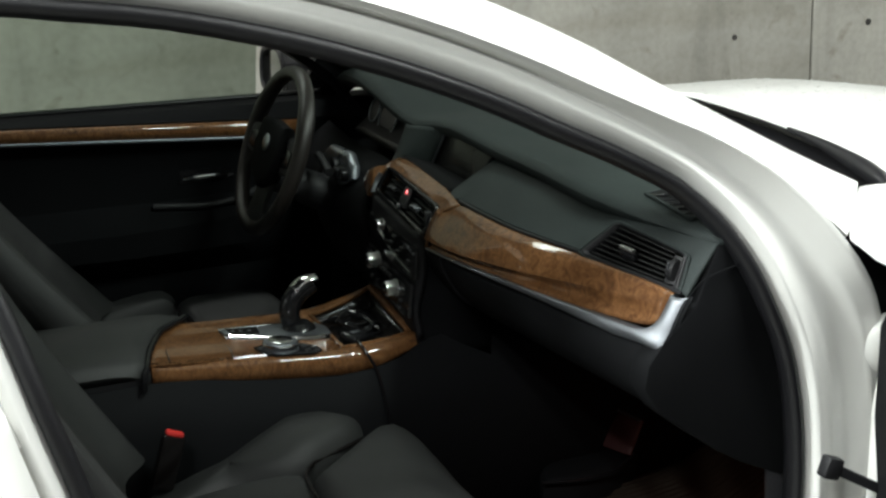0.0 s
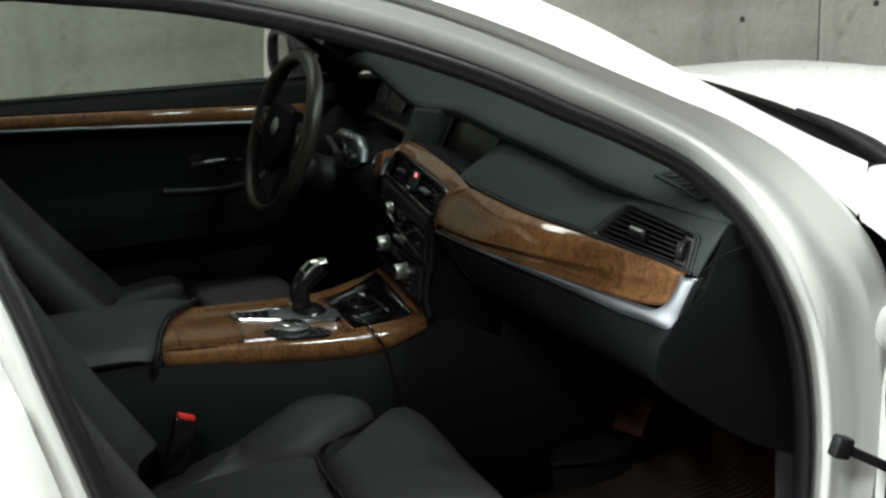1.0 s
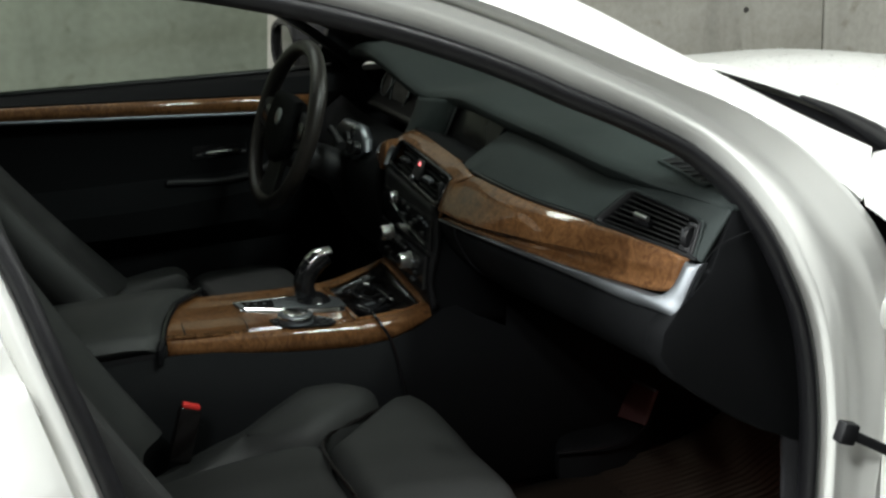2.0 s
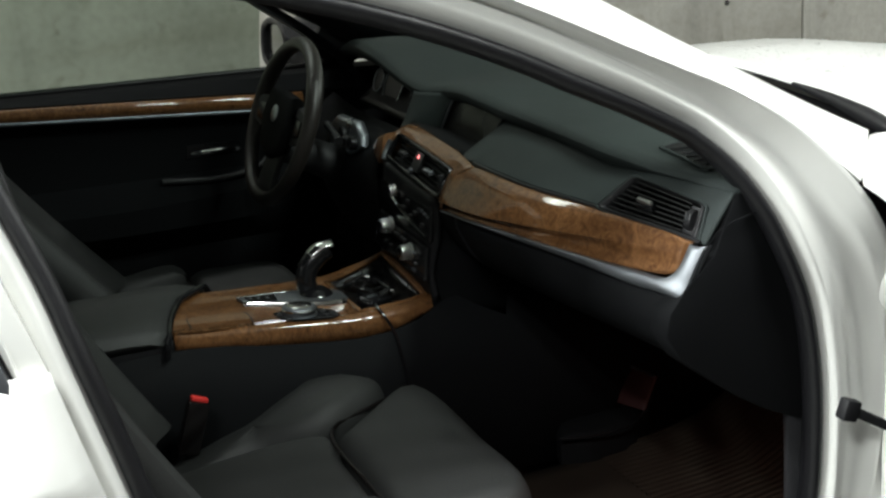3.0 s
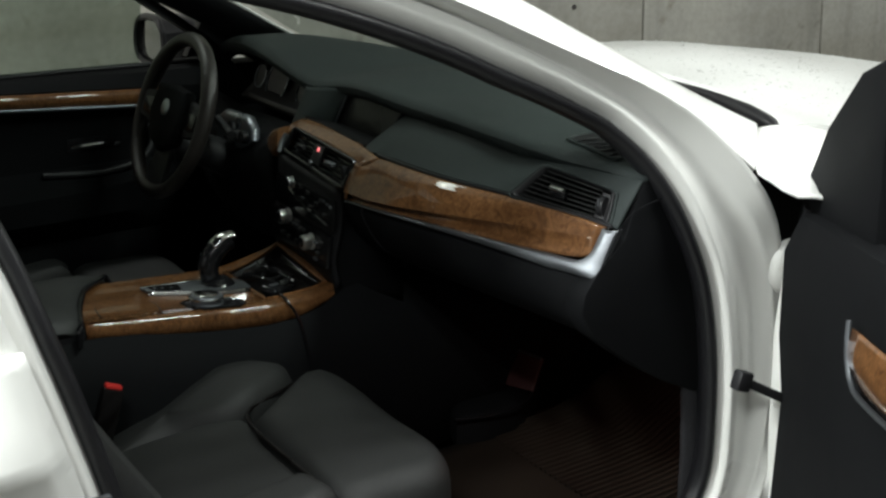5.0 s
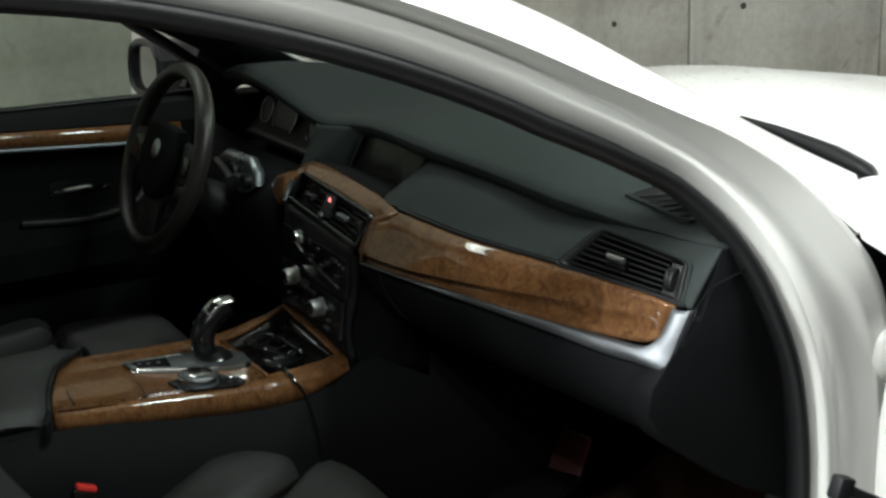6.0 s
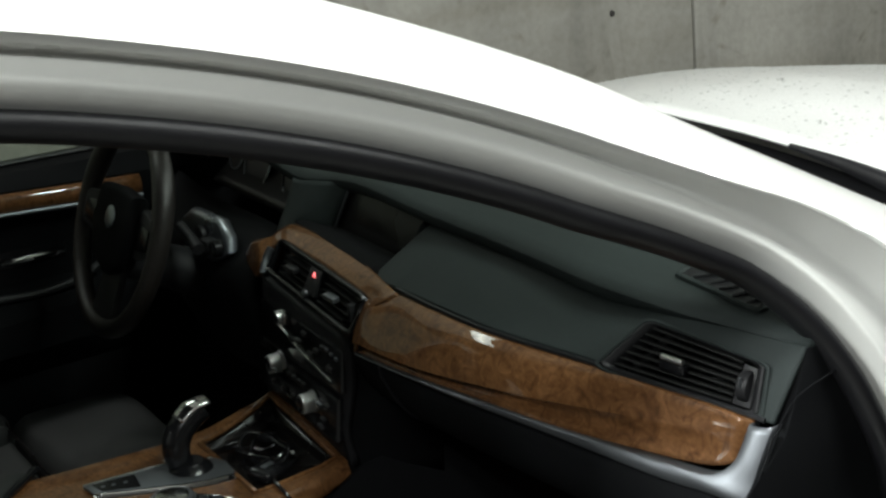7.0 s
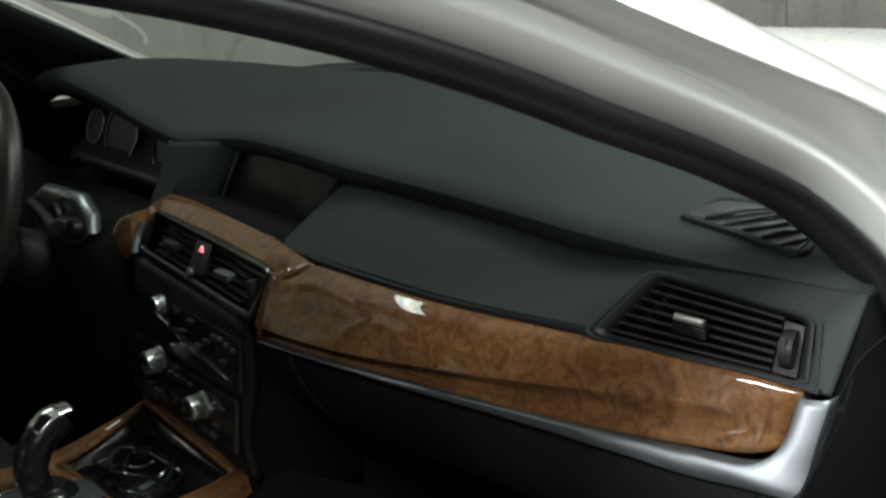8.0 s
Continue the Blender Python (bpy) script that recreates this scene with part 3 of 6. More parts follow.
# rear doors
def rear_door(s):
    holder = None
    rows = []
    for j in range(25):
        f = j / 24
        row = []
        for z, o in ((0.905, 0.0), (0.885, 0.012), (0.83, 0.034), (0.797, 0.052), (0.785, 0.054), (0.772, 0.047), (0.735, 0.024), (0.68, 0.014), (0.58, 0.018), (0.48, 0.03), (0.40, 0.03), (0.385, 0.005)):
            x0 = -0.732 + 0.262 * (0.9 - z) * (1.0 if z > 0.5 else 0.9)
            x = x0 - (0.9 + 0.1 * (0.9 - z)) * f
            soft = min(1.0, 0.35 + f * 12)
            row.append(Vector((x, s * (0.80 + o * soft), z)))
        rows.append(row)
    bm = bmesh.new()
    grid(bm, rows)
    holder = part("rear_door", bm, WHITE, car, "white closed rear door with a shoulder crease", thick=0.03, side=-1.0 if s < 0 else 1.0)
    # window frame, front post
    def at(x, z, o=0.0):
        return Vector((x, s * (-side_y(z, -0.80) + o), z))
    post = [at(-0.742 - 0.33 * (z - 0.9), z) for z in (0.86, 0.89, 0.95, 1.03, 1.1, 1.18, 1.25)]
    bm = bmesh.new()
    grid(bm, [[p + Vector((dx, s * (dy - (0.012 if p.z < 0.9 else 0.0)), 0)) for dx, dy in ((0.011, -0.03), (0.009, -0.003), (0.0, 0.002), (-0.02, 0.002), (-0.026, -0.002), (-0.028, -0.02))] for p in post])
    part("window_frame", bm, WHITE, holder, thick=0.004)
    bm = bmesh.new()
    grid(bm, [[p + Vector((dx, s * dy, -0.004)) for dx, dy in ((-0.029, -0.012), (-0.031, 0.009), (-0.036, 0.012), (-0.046, 0.011), (-0.050, 0.004), (-0.052, -0.012))] for p in post])
    part("window_trim", bm, SILVER, holder, "satin silver window trim", thick=0.003)
    bm = bmesh.new()
    grid(bm, [[p + Vector((dx, s * dy, 0)) for dx, dy in ((-0.05, -0.006), (-0.075, -0.01))] for p in post])
    part("window_rubber", bm, RUBBER, holder, thick=0.004)
    bm = bmesh.new()
    grid(bm, [[at(x, z, -0.012) for z in (0.90, 1.0, 1.1, 1.2, 1.28)] for x in (-0.80, -1.0, -1.25, -1.5)])
    part("window_pane", bm, DARKGLASS, holder, "dark tinted rear window")
    bm = bmesh.new()
    tube_into(bm, [at(-0.80, 0.905, 0.004), at(-1.1, 0.91, 0.006), at(-1.6, 0.92, 0.004)], 0.009, 8)
    part("waist_strip", bm, RUBBER, holder)
    return holder


rear_door(-1)
rear_door(1)
# inner B posts and sills
for s in (-1, 1):
    bm = loft([[(-0.60, s * 0.70, 0.4), (-0.66, s * 0.70, 0.76), (-0.72, s * 0.655, 1.0), (-0.77, s * 0.58, 1.26)],
               [(-0.72, s * 0.68, 0.4), (-0.78, s * 0.68, 0.76), (-0.84, s * 0.63, 1.0), (-0.9, s * 0.56, 1.27)]], 16, 4)
    part("door_post_trim", bm, PLASTIC, car, thick=0.03)
    bm = loft([[(0.35, s * 0.775, 0.37), (-0.75, s * 0.775, 0.37), (-1.7, s * 0.775, 0.37)], [(0.35, s * 0.83, 0.33), (-0.75, s * 0.83, 0.33), (-1.7, s * 0.83, 0.33)],
               [(0.35, s * 0.82, 0.2), (-0.75, s * 0.82, 0.2), (-1.7, s * 0.82, 0.2)]], 12, 4)
    part("sill", bm, WHITE, car, thick=0.02)
# body behind the seats
bm = loft([[(-1.65, -0.84, 0.35), (-1.7, -0.84, 0.9), (-1.9, -0.6, 1.32)], [(-1.9, 0, 0.35), (-1.95, 0, 0.9), (-2.0, 0, 1.38)], [(-1.65, 0.84, 0.35), (-1.7, 0.84, 0.9), (-1.9, 0.6, 1.32)]], 14, 10)
part("rear_body", bm, WHITE, car, thick=0.03)

part("hinge_panel", box((0.006, 0.15, 0.56), pose(0.448, -0.845, 0.645), 0.002), WHITE, car)

# door striker on the B post
striker = part("door_striker", box((0.032, 0.012, 0.018), pose(-0.668, -0.792, 0.704, 0, -4, 0), 0.003), SILVER, car)
part("striker_loop", tube([(-0.682, -0.80, 0.711), (-0.65, -0.806, 0.709), (-0.648, -0.806, 0.699), (-0.682, -0.80, 0.697)], 0.0035, 8), CHROME, striker)

# front pillar: hinges and check strap
for hz in (0.80, 0.45):
    hinge = part("door_hinge", box((0.044, 0.045, 0.048), pose(0.390, -0.803, hz - 0.016, 0, 0, -12), 0.006, 3), WHITE, car)
    part("hinge_cup", turned([(0.044, -0.014), (0.041, -0.006), (0.033, 0.0), (0.026, 0.001), (0.0, 0.001)], pose(0.392, -0.787, hz - 0.014, 90, 0, 0), 28), WHITE, hinge)
    part("hinge_pin", turned([(0.011, -0.036), (0.013, -0.032), (0.013, 0.030), (0.011, 0.034)], pose(0.418, -0.826, hz - 0.016), 14), WHITE, hinge)
    part("hinge_leaf", box((0.06, 0.012, 0.040), pose(0.426, -0.820, hz - 0.014, 0, 0, -70), 0.004), WHITE, hinge)
strap = part("check_strap", box((0.026, 0.02, 0.030), pose(0.288, -0.797, 0.636, 0, 20, 0), 0.004), PLASTIC, car, "black door check strap")
part("strap_arm", box((0.10, 0.008, 0.014), pose(0.338, -0.808, 0.608, 0, 29, -14), 0.003), PLASTIC, strap)

# ---- passenger door, open ----
door = part("passenger_door", slab([(0, 0, 0.40), (0.02, 0, 0.34), (1.02, 0, 0.34), (1.08, 0, 0.5), (1.12, 0, 0.92), (0.03, 0, 0.885), (0.0, 0, 0.8)], (0, 1, 0), 0.055, 0.01), WHITE, car, "white passenger door standing open")
DOOR_M = pose(0.405, -0.80, 0, 0, 0, 180 + 64)
door.matrix_world = DOOR_M


def on_door(name, bm, mat, label="", **more):
    return part(name, bm, mat, door, label, **more)


# local axes of the door: x from hinge to latch, y = -0.0 inner face towards the cabin (negative), z up
card = facets([[(0.02, -0.004, 0.36), (0.5, -0.004, 0.35), (1.04, -0.004, 0.36)], [(0.03, -0.05, 0.42), (0.5, -0.07, 0.42), (1.04, -0.05, 0.45)],
               [(0.03, -0.04, 0.60), (0.5, -0.075, 0.60), (1.06, -0.05, 0.62)], [(0.035, -0.05, 0.70), (0.5, -0.06, 0.70), (1.07, -0.05, 0.72)],
               [(0.04, -0.05, 0.83), (0.5, -0.045, 0.84), (1.09, -0.04, 0.86)], [(0.05, -0.03, 0.885), (0.5, -0.03, 0.915), (1.1, -0.03, 0.935)], [(0.05, 0.0, 0.89), (0.5, 0, 0.92), (1.1, 0, 0.94)]], 20)
on_door("door_card", card, DASHLOW, "black soft-touch door lining")
on_door("door_trim", loft([[(0.345, -0.062, 0.824), (0.5, -0.07, 0.838), (0.95, -0.06, 0.86)], [(0.358, -0.072, 0.794), (0.5, -0.082, 0.802), (0.95, -0.07, 0.825)], [(0.38, -0.066, 0.764), (0.5, -0.075, 0.772), (0.95, -0.065, 0.79)]], 20, 5), WOOD, "lacquered burl wood door trim", thick=0.006)
on_door("silver_edge", tube(spline([(0.338, -0.064, 0.832), (0.352, -0.07, 0.794), (0.375, -0.07, 0.759), (0.44, -0.075, 0.759), (0.58, -0.078, 0.77), (0.95, -0.068, 0.785)], 30), 0.0038, 8), SILVER, "satin silver strip along the wood")
on_door("inner_flange", slab([(0.0, -0.046, 0.37), (0.004, -0.05, 0.55), (0.002, -0.048, 0.70), (0.012, -0.040, 0.80), (0.03, -0.030, 0.80), (0.03, -0.030, 0.37)], (0, 1, 0), 0.05, 0.003), WHITE, "white painted front edge of the door")
on_door("sail_panel", slab([(-0.035, -0.012, 0.85), (0.0, -0.012, 0.92), (0.07, -0.012, 1.015), (0.17, -0.005, 1.11), (0.27, -0.005, 1.15), (0.27, -0.012, 0.90)], (0, 1, 0), 0.05, 0.012), DASHLOW)
on_door("door_window_frame", tube(spline([(0.0, 0.02, 0.87), (0.1, 0.02, 0.985), (0.2, 0.03, 1.09), (0.35, 0.05, 1.19), (0.6, 0.09, 1.28), (0.9, 0.11, 1.31), (1.08, 0.1, 1.28), (1.12, 0.06, 1.1), (1.11, 0.02, 0.92)], 40), 0.022, 10), RUBBER, "black window frame")
bm = bmesh.new()
grid(bm, [[Vector((x, 0.015 + 0.2 * max(0, z - 0.9), z)) for z in (0.88, 0.88 + h * 0.5, 0.88 + h)] for x, h in ((0.26, 0.24), (0.4, 0.32), (0.6, 0.39), (0.9, 0.42), (1.08, 0.38))])
on_door("door_pane", bm, DARKGLASS)
on_door("door_edge_seal", tube(spline([(0.012, -0.01, 0.36), (0.008, -0.012, 0.6), (0.006, -0.012, 0.8), (0.03, -0.012, 0.89)], 14), 0.009, 8), RUBBER)

# ---- cabin: dashboard ----
def base_x(y):
    return 0.30 + 0.235 * (1 - (y / 0.715) ** 2)


LIP = [(0.148, -0.735, 0.9455), (0.134, -0.70, 0.9495), (0.108, -0.62, 0.956), (0.092, -0.56, 0.962), (0.083, -0.49, 0.966), (0.090, -0.328, 0.966), (0.093, -0.156, 0.966), (0.103, 0.024, 0.965),
       (0.104, 0.11, 0.958), (0.092, 0.195, 0.948), (0.085, 0.265, 0.958), (0.083, 0.34, 0.972), (0.083, 0.416, 0.984), (0.086, 0.51, 0.990), (0.098, 0.60, 0.982), (0.115, 0.69, 0.965), (0.13, 0.78, 0.94)]
lip = spline(LIP, 60)


def dash_z(x, y):
    """Height of the dash top at the passenger's end."""
    p = min(lip, key=lambda q: abs(q.y - y))
    f = max(0.0, min(1.0, (x - p.x - 0.02) / (base_x(max(-0.70, y)) - 0.012 - p.x - 0.02)))
    return (p.z + 0.010) * (1 - f) + 0.95 * f + 0.012 * math.sin(math.pi * f)


rows = []
for p in lip:
    bx = base_x(max(-0.70, min(0.70, p.y))) - 0.012
    hood = 0.02 * math.exp(-((p.y - 0.42) / 0.14) ** 2)
    k = min(1.0, max(0.25, (p.y + 0.72) / 0.2))
    col = [p + Vector((0.034, 0, -0.028 * k)), p + Vector((0.018, 0, -0.024 * k)), p + Vector((0.007, 0, -0.017 * k)), p + Vector((0.0015, 0, -0.009 * k)), p + Vector((0.0, 0, -0.001)), p + Vector((0.003, 0, 0.004)), p + Vector((0.0095, 0, 0.0078 + 0.1 * hood)), p + Vector((0.02, 0, 0.010 + 0.2 * hood))]
    for f in (0.3, 0.5, 0.7, 0.85, 0.95, 1.0):
        x = p.x + 0.02 + (bx - p.x - 0.02) * f
        z = (p.z + 0.010) * (1 - f) + 0.95 * f + 0.012 * math.sin(math.pi * f) + hood * (1 - f) * 0.6
        col.append(Vector((max(x, p.x + 0.022 + 0.01 * f), p.y, z)))
    rows.append(col)
bm = bmesh.new()
grid(bm, rows)
part("dash_top", bm, DASHTOP, car, "grey-black soft dashboard top", thick=0.008)

# soft panel over the wood, passenger side
Q = [(0.0455, -0.5495, 0.9000), (0.0985, -0.7235, 0.8855), (0.1195, -0.7125, 0.929), (0.0885, -0.583, 0.9465)]


def in_quad(p, q, rim):
    """Whether a point lies over a four-cornered field, rim: the share left at its edges."""
    a, b, c, d = (Vector(v) for v in q)
    n = (b - a).cross(d - a).normalized()
    p = p - n * (p - a).dot(n)
    for e, f, far in ((a, b, d), (b, c, a), (c, d, b), (d, a, c)):
        s = n.cross(f - e).normalized()
        if (p - e).dot(s) < rim * abs((far - e).dot(s)):
            return False
    return True


panel = loft([[(0.034, -0.105, 0.886), (0.022, -0.17, 0.896), (0.023, -0.206, 0.897), (0.020, -0.29, 0.901), (0.026, -0.404, 0.902), (0.050, -0.549, 0.903), (0.070, -0.631, 0.899), (0.101, -0.737, 0.884)],
                         [(0.070, -0.115, 0.912), (0.058, -0.20, 0.922), (0.058, -0.3, 0.926), (0.062, -0.41, 0.928), (0.078, -0.554, 0.93), (0.093, -0.64, 0.925), (0.122, -0.737, 0.915)],
                         [(0.12, -0.125, 0.944), (0.108, -0.20, 0.95), (0.106, -0.3, 0.952), (0.102, -0.41, 0.953), (0.108, -0.554, 0.954), (0.12, -0.64, 0.952), (0.146, -0.735, 0.946)]], 150, 16)
for f in [f for f in panel.faces if in_quad(f.calc_center_median(), Q, 0.035)]:
    panel.faces.remove(f)
part("dash_panel", panel, DASHTOP, car, "soft grey-black panel above the wood", thick=0.006)
part("dash_groove", tube(spline([(0.022, -0.19, 0.8955), (0.018, -0.29, 0.8985), (0.0235, -0.404, 0.8995), (0.048, -0.549, 0.9005), (0.068, -0.631, 0.8965), (0.084, -0.683, 0.8925), (0.098, -0.73, 0.886)], 40), 0.0028, 6), RUBBER, car)

WOOD_TOP = [(-0.004, -0.160, 0.880), (0.016, -0.200, 0.892), (0.016, -0.29, 0.8965), (0.021, -0.404, 0.8975), (0.046, -0.549, 0.8985), (0.066, -0.631, 0.8945), (0.082, -0.683, 0.8905), (0.092, -0.7195, 0.885)]
WOOD_CREASE = [(-0.028, -0.156, 0.832), (-0.027, -0.25, 0.838), (-0.022, -0.332, 0.845), (0.002, -0.487, 0.860), (0.036, -0.597, 0.867), (0.068, -0.681, 0.868), (0.0855, -0.7195, 0.868)]
WOOD_LOW = [(-0.022, -0.154, 0.817), (-0.020, -0.252, 0.824), (-0.010, -0.385, 0.833), (0.006, -0.511, 0.838), (0.034, -0.612, 0.8385), (0.062, -0.690, 0.8395), (0.078, -0.7185, 0.848)]
n = 44
top, crease, low = spline(WOOD_TOP, n), spline(WOOD_CREASE, n), spline(WOOD_LOW, n)
rows = []
for i, (a, c, d) in enumerate(zip(top, crease, low)):
    # convex upper face, rolled over at its top; hollow lower face
    chord = math.degrees(math.atan2(a.x - c.x, a.z - c.z))
    upper, p, m = [a + Vector((0.009, 0, 0.0))], a.copy(), 30
    step = (c - a).length / (m - 1)
    line = []
    for k in range(m):
        line.append(p.copy())
        rolled = float(np.interp(k / (m - 1) * (1 + 2.5 * max(0.0, (i - 24) / 19)), [0, 0.05, 0.08, 0.24, 0.4, 1], [82, 70, 64, 55, chord + 4, 2 * chord - 44]))
        plain = chord + 12 - 24 * k / (m - 1)
        w = min(1.0, max(0.0, (i - 1) / 10))
        tilt = radians(plain * (1 - w) + rolled * w)
        p = p + Vector((-math.sin(tilt), 0, -math.cos(tilt))) * step
    for k, q in enumerate(line):
        upper.append(q + (c - line[-1]) * (k / (m - 1)) ** 1.3)
    e = (c + d) / 2 + Vector((0.010, 0, 0.001)) * min(1.0, (n - 1 - i) / 16)
    rows.append(upper + spline([c, e, d], 7)[1:])
bm = bmesh.new()
grid(bm, rows)
part("wood_trim", bm, WOOD, car, "glossy brown burl wood strip", thick=0.008)
# the silver strip widens into an upright end cap at the right
inner = spline([(-0.024, -0.154, 0.8165), (-0.022, -0.252, 0.8235), (-0.013, -0.385, 0.833), (0.003, -0.511, 0.838), (0.026, -0.612, 0.838), (0.0375, -0.652, 0.837), (0.050, -0.694, 0.836), (0.058, -0.708, 0.839), (0.0665, -0.717, 0.847), (0.0745, -0.7205, 0.859), (0.088, -0.7205, 0.883)], 90)
outer = spline([(-0.024, -0.155, 0.8145), (-0.022, -0.252, 0.8205), (-0.015, -0.387, 0.828), (0.003, -0.513, 0.8295), (0.024, -0.615, 0.825), (0.035, -0.657, 0.8215), (0.048, -0.699, 0.8205), (0.0565, -0.729, 0.8195), (0.0615, -0.7385, 0.8225), (0.071, -0.7405, 0.835), (0.080, -0.7405, 0.853), (0.097, -0.7405, 0.883)], 90)
bm = bmesh.new()
grid(bm, [[a + Vector((0.012, 0, 0)), a, a.lerp(b, 0.12) + Vector((-0.002, 0, 0)), a.lerp(b, 0.5) + Vector((-0.0028, 0, 0)), a.lerp(b, 0.85) + Vector((-0.002, 0, 0)), b, b + Vector((0.012, 0, 0))] for a, b in zip(inner, outer)])
part("silver_strip", bm, SILVER, car, "satin silver strip under the wood with a broad end", thick=0.002)

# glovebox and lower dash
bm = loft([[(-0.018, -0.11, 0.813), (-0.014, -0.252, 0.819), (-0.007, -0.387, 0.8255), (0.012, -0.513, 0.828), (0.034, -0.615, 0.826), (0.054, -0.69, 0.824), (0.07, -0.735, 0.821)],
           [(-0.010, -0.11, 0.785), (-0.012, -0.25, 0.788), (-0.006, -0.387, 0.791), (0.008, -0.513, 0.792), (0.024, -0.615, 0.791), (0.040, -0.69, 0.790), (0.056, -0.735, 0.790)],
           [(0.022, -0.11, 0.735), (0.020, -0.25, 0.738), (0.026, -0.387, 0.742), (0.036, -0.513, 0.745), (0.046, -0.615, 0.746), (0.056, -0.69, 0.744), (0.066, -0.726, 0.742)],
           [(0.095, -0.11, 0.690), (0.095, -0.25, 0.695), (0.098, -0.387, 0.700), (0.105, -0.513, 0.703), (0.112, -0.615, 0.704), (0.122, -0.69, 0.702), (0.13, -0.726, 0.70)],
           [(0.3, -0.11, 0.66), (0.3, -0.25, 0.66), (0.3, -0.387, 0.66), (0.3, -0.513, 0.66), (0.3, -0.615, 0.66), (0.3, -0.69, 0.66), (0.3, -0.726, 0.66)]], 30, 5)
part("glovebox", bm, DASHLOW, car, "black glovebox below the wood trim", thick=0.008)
part("glovebox_seam", tube(spline([(-0.020, -0.205, 0.812), (-0.014, -0.207, 0.788), (0.018, -0.21, 0.737), (0.093, -0.21, 0.693)], 14), 0.0022, 6), RUBBER, car)
# dashboard end, seen when the door is open
END = [(0.145, -0.737, 0.945), (0.112, -0.742, 0.868), (0.066, -0.744, 0.829), (0.044, -0.742, 0.800), (0.040, -0.740, 0.768), (0.064, -0.738, 0.730), (0.105, -0.737, 0.697), (0.154, -0.735, 0.660), (0.203, -0.73, 0.629), (0.26, -0.727, 0.602), (0.305, -0.727, 0.60),
       (0.29, -0.73, 0.66), (0.275, -0.735, 0.75), (0.245, -0.735, 0.85), (0.20, -0.735, 0.93), (0.17, -0.733, 0.955)]
endp = part("dash_end_cover", slab(END, (0, 1, 0), 0.045, 0.006), DASHLOW, car, "black cover on the dashboard's end")
part("cover_seam", tube(spline([(0.076, -0.7455, 0.842), (0.098, -0.7455, 0.882), (0.125, -0.744, 0.906), (0.172, -0.743, 0.917), (0.21, -0.742, 0.921)], 20), 0.0008, 6), DASHLOW, endp)
for s in (-1, 1):
    part("kick_panel", loft([[(0.24 if s < 0 else 0.08, s * 0.735, 0.92 if s < 0 else 0.86), (0.24 if s < 0 else 0.08, s * 0.725, 0.70), (0.25 if s < 0 else 0.08, s * 0.72, 0.5), (0.24 if s < 0 else 0.08, s * 0.72, 0.30)], [(0.42, s * 0.715, 0.90 if s < 0 else 0.85), (0.42, s * 0.70, 0.70), (0.45, s * 0.69, 0.5), (0.45, s * 0.68, 0.30)], [(0.62, s * 0.66, 0.86 if s < 0 else 0.82), (0.66, s * 0.6, 0.70), (0.70, s * 0.6, 0.5), (0.70, s * 0.6, 0.30)]], 16, 5), CARPET, car, thick=0.01)


def bil(q, u, v):
    bl, br, tr, tl = (Vector(p) for p in q)
    return bl * (1 - u) * (1 - v) + br * u * (1 - v) + tr * u * v + tl * (1 - u) * v


def ring_points(q, inset, n=8, r=0.2):
    """A rounded four-cornered loop inside q."""
    pts = []
    for cu, cv, a0 in ((1 - inset - r, 1 - inset - r, 0), (inset + r, 1 - inset - r, 90), (inset + r, inset + r, 180), (1 - inset - r, inset + r, 270)):
        for k in range(n):
            a = radians(a0 + 90 * k / (n - 1))
            pts.append(bil(q, cu + r * math.cos(a), cv + r * math.sin(a)))
    return pts


def slat_mesh(a, b, n, depth, thick):
    """A thin louvre from a to b; n: way into the duct."""
    bm = bmesh.new()
    up = Vector((0, 0, 1)) * thick
    c = [a, b, b + n * depth + up * 1.2, a + n * depth + up * 1.2]
    lo = [bm.verts.new(p) for p in c]
    hi = [bm.verts.new(p + up) for p in c]
    bm.faces.new(lo)
    bm.faces.new(hi)
    for i in range(4):
        bm.faces.new((lo[i], lo[(i + 1) % 4], hi[(i + 1) % 4], hi[i]))
    return bm


